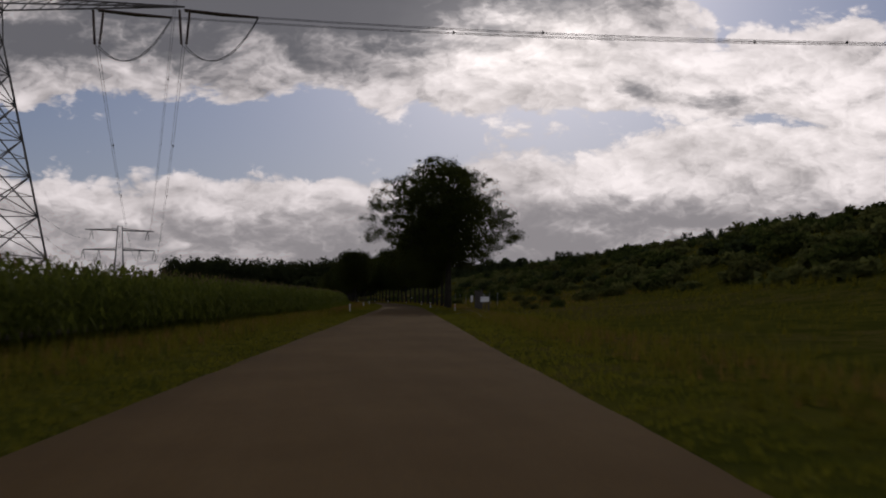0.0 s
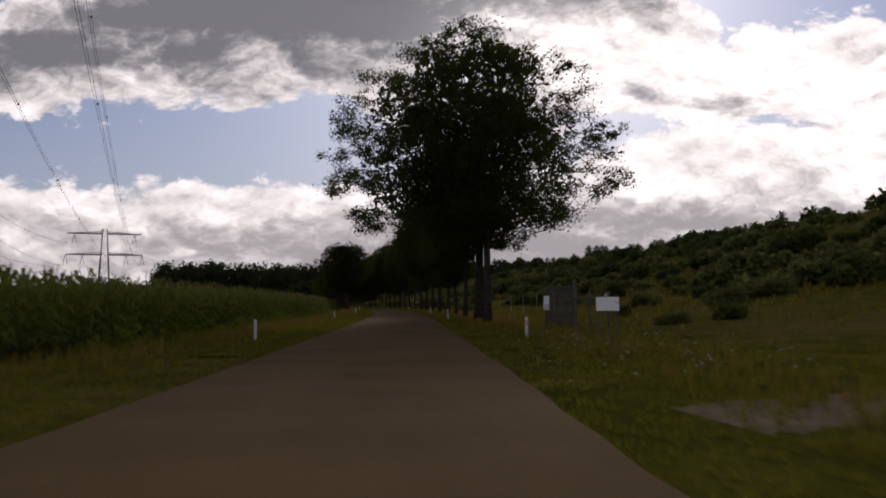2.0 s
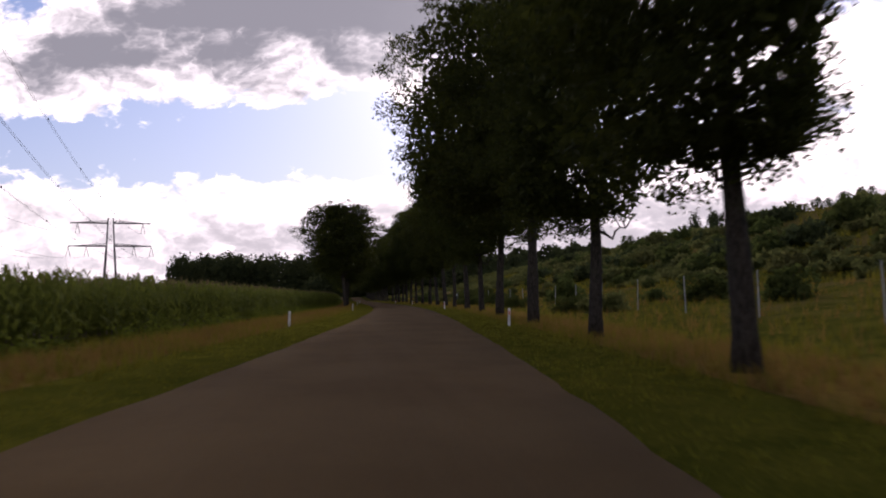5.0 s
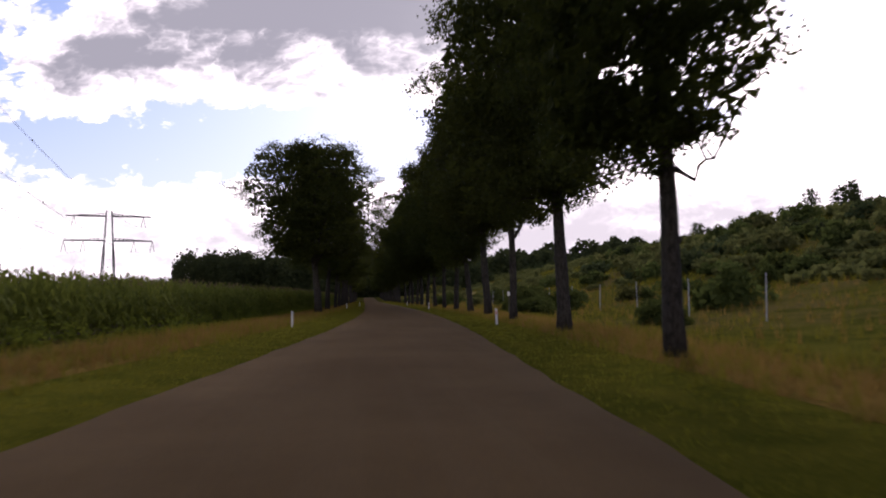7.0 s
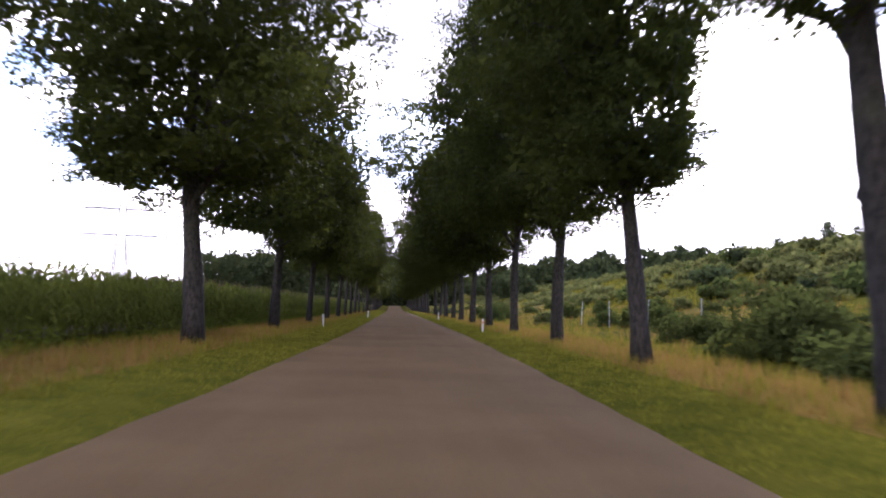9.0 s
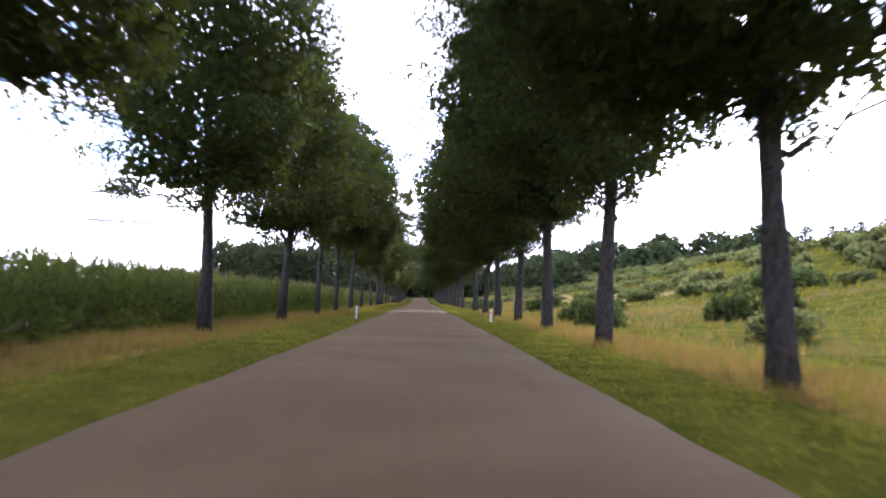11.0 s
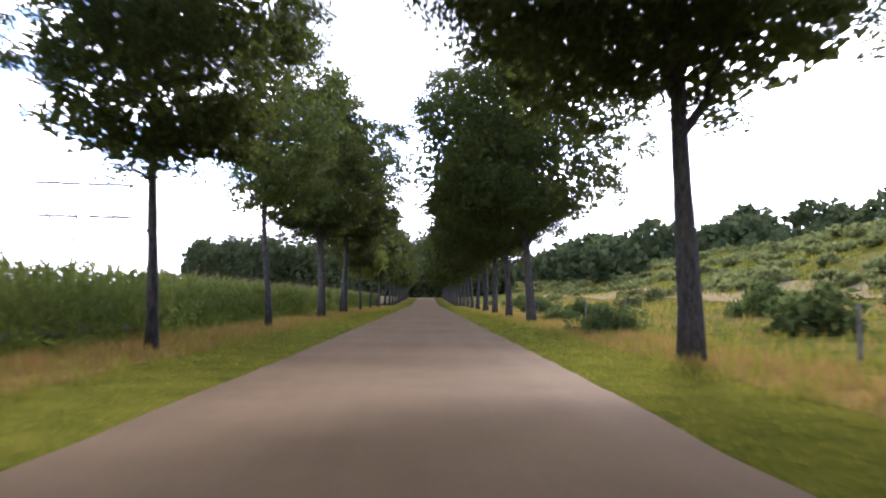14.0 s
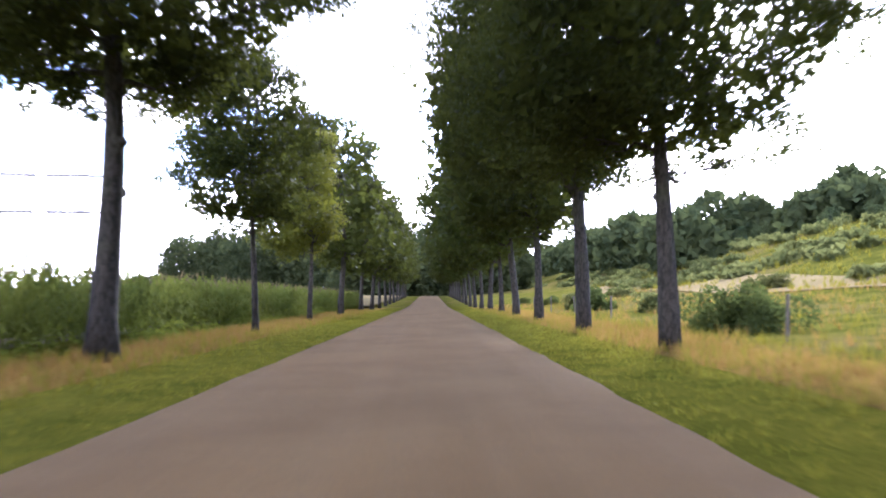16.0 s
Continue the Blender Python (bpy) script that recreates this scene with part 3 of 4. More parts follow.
LIGHT = [TreeKind(M["leaf"], seed=31, H=13.4, base=4.9, radius=4.5, trunk_r=0.16, leaves=38080, leaf=0.12, limbs=18, wob=0.15, inner=0.16, core=2.8),
         TreeKind(M["leaf"], seed=32, H=15.8, base=5.3, radius=4.9, trunk_r=0.23, leaves=46000, leaf=0.12, fork=0.5, limbs=18, inner=0.22, core=2.7),
         TreeKind(M["leaf_light"], seed=33, H=14.0, base=5.2, radius=3.2, trunk_r=0.14, leaves=27000, leaf=0.125, wob=0.5, fill=0.75, inner=0.06, core=2.5),
         TreeKind(M["leaf"], seed=34, H=15.8, base=6.2, radius=5.8, trunk_r=0.28, leaves=50000, leaf=0.12, wob=0.3, fill=1.0, inner=0.25, core=2.8),
         TreeKind(M["leaf_yellow"], seed=35, H=11.8, base=3.8, radius=3.6, trunk_r=0.14, leaves=26000, leaf=0.12, limbs=15, inner=0.22, core=2.8)]
FAR = [TreeKind(M["leaf"], seed=41, H=15.8, base=4.3, radius=5.5, trunk_r=0.24, leaves=5000, leaf=0.40, limbs=11, sides=7, burls=0, inner=0.30, core=1.9),
       TreeKind(M["leaf"], seed=42, H=15.0, base=4.1, radius=5.2, trunk_r=0.22, leaves=5000, leaf=0.40, limbs=11, sides=7, burls=0, inner=0.30, core=1.9)]

tree_rng = random.Random(5)
RIGHT = [(84, 5.8, "B0"), (91, 6.0, "B1"), (102, 6.0, "N2"), (113, 6.1, "N0"), (123, 6.1, "N2"), (134, 6.1, "F1"), (145.5, 6.0, "F0"), (157, 6.2, "N2"), (168, 6.2, "N0"), (180, 6.1, "S0"),
         (190.8, 6.25, "N1"), (201.0, 6.25, "N0"), (211.8, 6.2, "F1"), (222.3, 6.1, "S0"), (233, 6.1, "F2"), (244.5, 6.1, "F0"), (255, 6.1, "F1"), (266, 6.2, "F0"), (277, 6.1, "F0"), (288, 6.1, "F2"),
         (299.5, 6.1, "S1"), (323.5, 6.1, "S1"), (334.5, 6.1, "F2"), (345, 6.1, "F0"), (354.5, 6.1, "F1"), (365.5, 6.1, "f1"), (375, 6.1, "f0"), (385, 6.1, "f1"), (396, 6.1, "f0"), (407, 6.1, "f1"),
         (418, 6.1, "f0"), (429, 6.1, "f1"), (440, 6.1, "f0"), (451, 6.1, "f1"), (462, 6.1, "f0"), (474, 6.1, "f1"), (486, 6.1, "f0"), (498, 6.1, "f1"), (510, 6.1, "f0"), (522, 6.1, "f1"), (534, 6.1, "f0")]
LEFT = [(205, -6.6, "F1"), (219.5, -6.8, "F0"), (231.5, -6.5, "F2"), (244, -6.5, "F0"), (256, -6.5, "F1"), (268, -6.6, "L0"), (278, -6.6, "L0"), (291, -6.75, "L1"), (302, -6.6, "L0"), (314, -6.35, "L2"),
        (329.5, -6.5, "L1"), (344, -6.8, "L3"), (356.5, -6.5, "L0"), (369, -6.5, "L4"), (383, -6.5, "f0"), (399, -6.5, "f1"), (412, -6.5, "f0"), (425, -6.5, "f1"), (438, -6.5, "f0"), (450, -6.5, "f1"), (463, -6.5, "f0"), (476, -6.5, "f1"), (489, -6.5, "f0"), (502, -6.5, "f1"), (515, -6.5, "f0"), (528, -6.5, "f1")]
KINDS = {"S": SPARSE, "N": NARROW, "B": BIG, "F": FULL, "L": LIGHT, "f": FAR}
WORDS = {"S": "open-crowned avenue tree with forking branches showing", "B": "tall dark broad-crowned avenue tree on the grass verge", "F": "dense dark green avenue tree on the grass verge", "N": "dense dark avenue tree with a tall narrow crown",
         "L": "younger lighter green avenue tree on the grass verge", "f": "avenue tree further down the road verge"}
# what sets single trees apart: height, width, tilt towards +x in degrees, and how far the crown leans that way
OWN = {84: (1.0, 1.10, 0.0, -1.1), 91: (1.0, 1.10, 0.3, -0.3), 102: (1.0, 0.80, 0.5, -0.8), 113: (0.70, 0.80, 0.0, -0.6), 123: (0.82, 0.9, -0.5, -0.8), 134: (0.92, 0.95, -0.5, -1.0),
       157: (1.0, 0.95, -3.2, -0.6), 180: (1.0, 0.95, 0.0, -0.6), 190.8: (1.0, 1.0, -3.5, 0.4), 201.0: (1.0, 1.0, -3.5, -0.4), 211.8: (1.0, 1.0, -2.5, -0.4), 205: (0.94, 1.2, -0.5, -0.7), 219.5: (1.0, 1.05, 0.0, -0.4), 231.5: (0.92, 0.84, 0.3, -0.3), 244: (0.86, 0.80, 0.5, -0.3), 256: (0.85, 0.82, 0.0, -0.2), 268: (1.05, 1.05, -0.3, 0.0), 329.5: (1.0, 1.1, 0.0, -0.3), 344: (1.0, 1.08, 0.3, -0.6), 356.5: (0.86, 0.80, 0.0, -0.6)}
for row in (RIGHT, LEFT):
    for y, u, code in row:
        kind = KINDS[code[0]][int(code[1])]
        s = tree_rng.uniform(0.94, 1.06)
        toward = -1.0 if u > 0 else -0.8 if y > 350 else 0.0 if y > 300 else 0.5
        tall, wide, tilt, toward = OWN.get(y, (tree_rng.uniform(0.97, 1.05), 1.0, (-1 if u > 0 else 1) * tree_rng.uniform(-0.5, 1.5), toward))
        label = {"L2": "slender sparse young avenue tree with a crooked trunk", "L4": "small yellow-green young avenue tree on the verge"}.get(code, WORDS[code[0]])
        kind.plant("avenue_tree", on_road(u, y, float(height(centre(y) + u, y))), tree_rng.uniform(0, 6.28), (s * wide, s * wide, s * tall), label, "tree", "trees along the road", tilt, toward)

# ---- maize ----


def maize(rng, xs, ys, tall):
    """Maize plants: stalk, long bent leaves, tassel. Returns verts, faces, material index."""
    V, F, I = [], [], []
    zs = height(xs, ys)
    for x, y, z0 in zip(xs, ys, zs):
        h = tall * rng.uniform(0.88, 1.1)
        lx, ly = rng.normal(0, 0.05, 2)
        k = len(V)
        w = 0.016
        V += [(x - w, y, z0), (x + w, y - w, z0), (x, y + w, z0), (x + lx, y + ly, z0 + h)]
        F += [(k, k + 1, k + 3), (k + 1, k + 2, k + 3), (k + 2, k, k + 3)]
        I += [0, 0, 0]
        a0 = rng.uniform(0, 6.28)
        for j in range(8):
            s = 0.16 + 0.80 * (j + rng.uniform(-0.3, 0.3)) / 8
            a = a0 + j * math.pi + rng.normal(0, 0.45)
            L = 0.62 * (1 - abs(s - 0.5) * 0.7) * rng.uniform(0.8, 1.2)
            W = 0.045
            cx, cy = math.cos(a), math.sin(a)
            px, py = -cy * W, cx * W
            bx, by, bz = x + lx * s, y + ly * s, z0 + h * s
            up = rng.uniform(0.20, 0.42)
            m = (bx + cx * L * 0.5, by + cy * L * 0.5, bz + up)
            e = (bx + cx * L, by + cy * L, bz + up - rng.uniform(0.1, 0.5))
            k = len(V)
            V += [(bx - px * 0.5, by - py * 0.5, bz), (bx + px * 0.5, by + py * 0.5, bz), (m[0] + px, m[1] + py, m[2]), (m[0] - px, m[1] - py, m[2]), e]
            F += [(k, k + 1, k + 2, k + 3), (k + 3, k + 2, k + 4)]
            I += [0, 0]
        tx, ty, tz = x + lx, y + ly, z0 + h
        for j in range(3):
            a = rng.uniform(0, 6.28)
            k = len(V)
            c, s_ = math.cos(a), math.sin(a)
            V += [(tx - s_ * 0.014, ty + c * 0.014, tz - 0.06), (tx + s_ * 0.014, ty - c * 0.014, tz - 0.06), (tx + c * 0.09, ty + s_ * 0.09, tz + rng.uniform(0.12, 0.24))]
            F.append((k, k + 1, k + 2))
            I.append(1)
    return V, F, I


def build_maize():
    rng = np.random.default_rng(8)
    xs, ys = [], []
    for r in range(6):
        y = np.arange(4, 425, 0.24) + rng.normal(0, 0.04, len(np.arange(4, 425, 0.24)))
        edge = np.interp(y, [0, 60, 100, 150, 180, 215, 430], [-8.6, -8.8, -9.4, -10.8, -11.2, -9.2, -9.2])
        xs.append(centre(y) + edge - r * 0.72 + rng.normal(0, 0.06, len(y)))
        ys.append(y)
    xs, ys = np.concatenate(xs), np.concatenate(ys)
    tall = np.interp(ys, [0, 60, 90, 120, 150, 200, 240, 425], [2.3, 2.35, 2.5, 2.45, 2.2, 2.15, 2.0, 2.0])
    V, F, I = [], [], []
    for lo in range(0, len(xs), 2000):
        v, f, i = maize(rng, xs[lo:lo + 2000], ys[lo:lo + 2000], float(tall[lo:lo + 2000].mean()))
        k = len(V)
        V += v
        F += [tuple(q + k for q in g) for g in f]
        I += i
    tagged(mesh_object("maize_plants", V, F, [M["maize"], M["tassel"]], index=I), "dense tall green maize with pale tassels", "maize", kind="stuff")
    # the closed top of the field further in
    us, yy = np.linspace(-158, -14.5, 110), np.arange(-30, 424, 2.2)
    U, Y = np.meshgrid(us, yy)
    U, Y = U + rng.normal(0, 0.3, U.shape), Y + rng.normal(0, 0.4, U.shape)
    X = U + centre(Y)
    Z = height(X, Y) + np.interp(Y, [0, 130, 200, 240, 425], [2.0, 2.0, 1.9, 1.7, 1.7]) + rng.normal(0, 0.14, U.shape)
    v = np.stack([X, Y, Z], -1).reshape(-1, 3)
    i = np.arange(U.size).reshape(U.shape)
    f = np.stack([i[:-1, :-1], i[:-1, 1:], i[1:, 1:], i[1:, :-1]], -1).reshape(-1, 4)
    tagged(mesh_object("maize_canopy", v, f, M["maize"]), "closed green top of the maize field", "maize", kind="stuff")


build_maize()


def build_weeds():
    """Leafy weeds along the foot of the maize."""
    rng = np.random.default_rng(23)
    n = 620
    y = rng.uniform(60, 400, n)
    edge = np.interp(y, [0, 60, 100, 150, 180, 215, 430], [-8.6, -8.8, -9.4, -10.8, -11.2, -9.2, -9.2])
    x = centre(y) + edge + rng.uniform(0.1, 1.0, n)
    per = 34
    d = rng.normal(0, 1, (n * per, 3)) * np.array([0.22, 0.30, 0.26])
    pos = np.repeat(np.stack([x, y, height(x, y)], 1), per, 0) + d
    pos[:, 2] = np.repeat(height(x, y), per) + np.abs(d[:, 2]) * np.repeat(rng.uniform(0.6, 1.8, n), per) + 0.03
    v, f = leaf_quads(rng, pos, 0.19, 0.10)
    tagged(mesh_object("weeds", v, f, M["weed"]), "bright green leafy weeds along the maize", "weeds", kind="stuff")


# ---- grass ----


def blades(rng, xs, ys, tall, count, width, lean_out):
    n = len(xs) * count
    x, y = np.repeat(xs, count) + rng.normal(0, 0.05, n), np.repeat(ys, count) + rng.normal(0, 0.05, n)
    z = height(x, y) - 0.01
    h = np.repeat(np.broadcast_to(tall, xs.shape), count) * rng.uniform(0.55, 1.25, n)
    a = rng.uniform(0, 2 * np.pi, n)
    r = h * rng.uniform(0.1, lean_out, n)
    px, py = -np.sin(a) * width, np.cos(a) * width
    b0, b1 = np.stack([x - px, y - py, z], 1), np.stack([x + px, y + py, z], 1)
    tip = np.stack([x + np.cos(a) * r, y + np.sin(a) * r, z + h], 1)
    return np.stack([b0, b1, tip], 1).reshape(-1, 3), np.arange(n * 3).reshape(n, 3)


def sow(rng, n, u0, u1, y0, y1):
    y = rng.uniform(y0, y1, n)
    return centre(y) + rng.uniform(u0, u1, n), y


def build_grass():
    rng = np.random.default_rng(17)
    for side, words in ((-1, "short green grass along the road edge"), (1, "short green grass along the road edge")):
        xs, ys = sow(rng, 18000, min(side * 2.84, side * 5.2), max(side * 2.84, side * 5.2), 2, 400)
        v, f = blades(rng, xs, ys, 0.105, 5, 0.013, 0.9)
        tagged(mesh_object("verge_grass", v, f, M["grass"]), words, "grass", kind="stuff")
        xs, ys = sow(rng, 15500, min(side * 5.2, side * 7.9), max(side * 5.2, side * 7.9), 2, 400)
        stay = (ys > 78) | (rng.uniform(0, 1, len(ys)) < 0.22)
        xs, ys = xs[stay], ys[stay]
        tall = 0.20 + 0.17 * np.clip((np.abs(xs - centre(ys)) - 5.0) / 2.0, 0, 1)
        v, f = blades(rng, xs, ys, tall, 6, 0.011, 0.55)
        tagged(mesh_object("dry_grass", v, f, M["dry"]), "tall dry yellow-brown grass on the verge", "grass", kind="stuff")
        xs, ys = sow(rng, 11000, min(side * 4.6, side * 9.8), max(side * 4.6, side * 9.8), 2, 400)
        v, f = blades(rng, xs, ys, 0.32, 6, 0.014, 0.7)
        tagged(mesh_object("rough_grass", v, f, M["grass"]), "rough green grass on the verge", "grass", kind="stuff")
    xs, ys = sow(rng, 4000, 8.5, 32.0, 80, 430)
    v, f = blades(rng, xs, ys, 0.42, 7, 0.013, 0.6)
    tagged(mesh_object("dry_meadow_grass", v, f, M["dry"]), "dry yellow grass in the meadow below the hill", "grass", kind="stuff")
    xs, ys = sow(rng, 6500, 9.0, 32.0, 5, 430)
    v, f = blades(rng, xs, ys, 0.38, 7, 0.014, 0.7)
    xs, ys = sow(rng, 10500, 30.0, 74.0, 20, 480)
    hv, hf = blades(rng, xs, ys, rng.uniform(0.35, 0.9, len(xs)), 6, 0.04, 0.7)
    tagged(mesh_object("hill_grass", hv, hf, M["grass"]), "rough tall grass on the hillside", "grass", kind="stuff")
    tagged(mesh_object("meadow_grass", v, f, M["grass"]), "rough meadow grass below the hill", "grass", kind="stuff")


build_grass()
build_weeds()

# ---- bushes and woods ----


def bush_mesh(seed, n, radius, tall, leaf, lumps=26):
    rng = np.random.default_rng(seed)
    c = rng.normal(0, 1, (lumps, 3))
    c /= np.linalg.norm(c, axis=1)[:, None]
    c *= rng.uniform(0.3, 1.0, lumps)[:, None]
    c[:, 2] = np.abs(c[:, 2])
    c = c * np.array([radius, radius, tall * 0.85]) * rng.uniform(0.75, 1.15, (lumps, 1))
    pick = rng.integers(0, lumps, n)
    d = rng.normal(0, 1, (n, 3))
    d /= np.linalg.norm(d, axis=1)[:, None]
    pos = c[pick] + d * (rng.uniform(0.6, 1.0, n) * radius * 0.33)[:, None]
    pos[:, 2] = np.abs(pos[:, 2])
    return leaf_tris(rng, pos, leaf * 1.15, leaf * 0.85)


class BushKind:
    def __init__(self, material, seed, n, radius, tall, leaf):
        v, f = bush_mesh(seed, n, radius, tall, leaf)
        self.leaves = bpy.data.meshes.new("foliage")
        self.leaves.from_pydata(v.tolist(), [], f.tolist())
        self.leaves.materials.append(material)
        self.stem = None
        if leaf < 0.5:
            rng = np.random.default_rng(seed + 1)
            d = Vector((rng.normal(0, 0.2) * radius, rng.normal(0, 0.2) * radius, tall * 0.8))
            V, F = tube([Vector((0, 0, -0.15)), d * 0.4 + Vector((0.08, 0, 0)), d * 0.7, d], [0.09, 0.07, 0.05, 0.012], 7)
            self.stem = bpy.data.meshes.new("stem")
            self.stem.from_pydata([tuple(p) for p in V], [], F)
            self.stem.materials.append(M["bark"])

    def plant(self, name, place, turn, scale, label, group):
        root = new(name)
        root.matrix_world = Matrix.LocRotScale(place, Euler((0, 0, turn)), Vector(scale))
        for part_name, me in (("stem", self.stem), ("foliage", self.leaves)):
            if me is not None:
                o = new(part_name, me)
                o.parent = root
        return tagged(root, label, "bush", group)


NEARB = [BushKind(M["bush"], 55, 5200, 1.7, 2.4, 0.16), BushKind(M["bush"], 56, 5200, 2.1, 2.0, 0.16)]
BUSH = [BushKind(M["bush"], 51, 1400, 1.7, 2.4, 0.30), BushKind(M["bush"], 52, 1400, 2.1, 2.0, 0.32), BushKind(M["bush_pale"], 53, 1300, 1.9, 1.7, 0.30), BushKind(M["bush_pale"], 54, 1200, 1.5, 2.1, 0.26)]
HILLB = [BushKind(M["far"], 61, 600, 3.0, 3.6, 0.78), BushKind(M["bush"], 62, 650, 3.2, 2.8, 0.74), BushKind(M["bush_pale"], 63, 650, 2.8, 2.4, 0.7)]
bush_rng = random.Random(9)


def put_bush(kinds, u, y, lo, hi, label, group, name="bush"):
    k = bush_rng.choice(kinds)
    s = bush_rng.uniform(lo, hi)
    x = float(centre(y)) + u
    k.plant(name, Vector((x, y, float(height(x, y)) - 0.05)), bush_rng.uniform(0, 6.28), (s, s, s * bush_rng.uniform(0.8, 1.2)), label, group)


# hedge-like bushes beyond the verge, seen between the trunks
for y, u, s in ((150, 12, 0.8), (172, 11.5, 0.7), (196, 10.5, 1.0), (203, 11.5, 1.2), (214, 13.5, 1.0), (262, 10.5, 0.9), (270, 12, 1.3), (311, 7.2, 0.6), (326, 8.0, 0.6), (338, 12, 0.8), (352, 11, 0.9)):
    put_bush(NEARB, u, y, s * 0.95, s * 1.05, "leafy green bush at the edge of the verge", "bushes at the verge")
for i in range(70):
    put_bush(BUSH, bush_rng.uniform(13, 34), bush_rng.uniform(70, 440), 0.5, 1.15, "rough green shrub at the foot of the hill", "shrubs below the hill")
for i in range(200):
    put_bush(HILLB[1:] if bush_rng.random() < 0.7 else HILLB, bush_rng.uniform(36, 66), bush_rng.uniform(30, 300), 0.5, 1.05, "low shrub on the hillside", "shrubs on the hill")


def build_hill_shrubs():
    """The shrubs higher and further along the slope, too many to tell apart."""
    rng = np.random.default_rng(66)
    V, F, k = [], [], 0
    for i in range(420):
        far = i % 2
        y, u = rng.uniform(300, 560) if far else rng.uniform(40, 300), rng.uniform(34, 68)
        x = float(centre(y)) + u
        v, f = bush_mesh(700 + i, 300, rng.uniform(1.4, 3.2), rng.uniform(0.6, 1.6), 0.70, 14)
        V.append(v + np.array([x, y, float(height(x, y)) - 0.05])), F.append(f + k)
        k += len(v)
    tagged(mesh_object("hill_shrubs", np.concatenate(V), np.concatenate(F), M["bush_pale"]), "low green scrub over the hillside", "scrub", kind="stuff")


build_hill_shrubs()
SMALL = [TreeKind(M["far"], seed=71, H=7.0, base=1.2, radius=2.6, trunk_r=0.14, leaves=460, leaf=0.58, limbs=2, sides=5, burls=0, lumps=1.1, core=1.2), TreeKind(M["far"], seed=72, H=8.5, base=1.4, radius=2.2, trunk_r=0.14, leaves=460, leaf=0.58, limbs=2, sides=5, burls=0, lumps=1.1, core=1.2)]
for i in range(240):
    y = 40 + i * 2.3 + bush_rng.uniform(-2, 2)
    u = bush_rng.uniform(66, 92)
    x = float(centre(y)) + u
    s = bush_rng.uniform(0.2, 0.45 if y < 220 else 0.6)
    bush_rng.choice(SMALL).plant("hill_tree", Vector((x, y, float(height(x, y)) - 0.1)), bush_rng.uniform(0, 6.28), (s * 1.2, s * 1.2, s), "small dark tree on the crest of the hill", "tree", "trees on the crest")


def build_wood(name, seed, rows, label):
    """A far wood: many rounded crowns of large leaf clumps, in one mesh."""
    rng = np.random.default_rng(seed)
    P = []
    for x, y, r, tall in rows:
        z0 = float(height(x, y))
        n = 560
        d = rng.normal(0, 1, (n, 3))
        d /= np.linalg.norm(d, axis=1)[:, None]
        lump = 1 + 0.25 * np.sin(d[:, 0] * 5 + x) * np.sin(d[:, 1] * 6 + y) + rng.normal(0, 0.07, n)
        p = d * lump[:, None] * np.array([r, r, tall * 0.54]) + np.array([x, y, z0 + tall * 0.46])
        P.append(p[p[:, 2] > z0])
    v, f = leaf_tris(rng, np.concatenate(P), 2.3, 2.0)
    tagged(mesh_object(name, v, f, M["far"]), label, "wood", kind="stuff")


wood_rng = random.Random(3)
rows = []
for i in range(110):
    x = wood_rng.uniform(-128, 60)
    y = 745 + wood_rng.uniform(0, 60) - (x + 128) * 0.35
    rows.append((x, y, wood_rng.uniform(7, 11), wood_rng.uniform(24, 34)))
for i in range(40):
    rows.append((wood_rng.uniform(6, 62), wood_rng.uniform(556, 590), wood_rng.uniform(5, 8), wood_rng.uniform(11, 16)))
build_wood("far_wood", 4, rows, "dark broadleaf wood beyond the fields")
rows = []
for i in range(60):
    x = wood_rng.uniform(-330, -120)
    rows.append((x, 1150 + wood_rng.uniform(0, 80), wood_rng.uniform(8, 12), wood_rng.uniform(14, 20)))
build_wood("distant_wood", 6, rows, "low dark wood on the horizon")
rows = []
for i in range(120):
    y = wood_rng.uniform(430, 800)
    u = wood_rng.uniform(45, 170)
    rows.append((float(centre(y)) + u, y, wood_rng.uniform(5, 8), wood_rng.uniform(7, 12)))
build_wood("hill_wood", 5, rows, "dark wood on the hill beyond the avenue")

# ---- things along the road ----


def delineator(reflector, label):
    root = new("delineator_post")
    bm = bmesh.new()
    box(bm, (0.105, 0.05, 1.05), pose(0, 0, 0.27), 0.015)
    for v in bm.verts:
        if v.co.z > 0.7:
            v.co.z -= (v.co.x + 0.06) * 0.35
    body = part("post", bm, M["white"], root)
    bm = bmesh.new()
    box(bm, (0.05, 0.012, 0.17), pose(0, -0.031, 0.58), 0.004)
    part("reflector", bm, M[reflector], body, "red reflector" if reflector == "red" else "pale grey reflector")
    return tagged(root, label, "road post", "posts along the road")


right_post = delineator("red", "white plastic road post with a red reflector")
left_post = delineator("grey_reflector", "white plastic road post with a pale reflector")
for proto, places in ((left_post, [(5.47, 68.2), (10.1, 101.7), (14.6, 136.0), (18.57, 175.7), (20.66, 225.4), (22.5, 264.8)]),
                      (right_post, [(15.15, 65.6), (18.97, 97.25), (24.0, 132.0), (28.05, 175.6), (29.9, 223.1), (30.62, 264.6)])):
    for i, (x, y) in enumerate(places):
        turn = -math.degrees(math.atan(float(lean(y))))
        m = Matrix.Translation((x, y, 0)) @ pose(0, 0, 0, bush_rng.uniform(-3, 3), bush_rng.uniform(-3, 3), turn)
        if i == 0:
            proto.matrix_world = m
        else:
            copy_thing(proto, m)

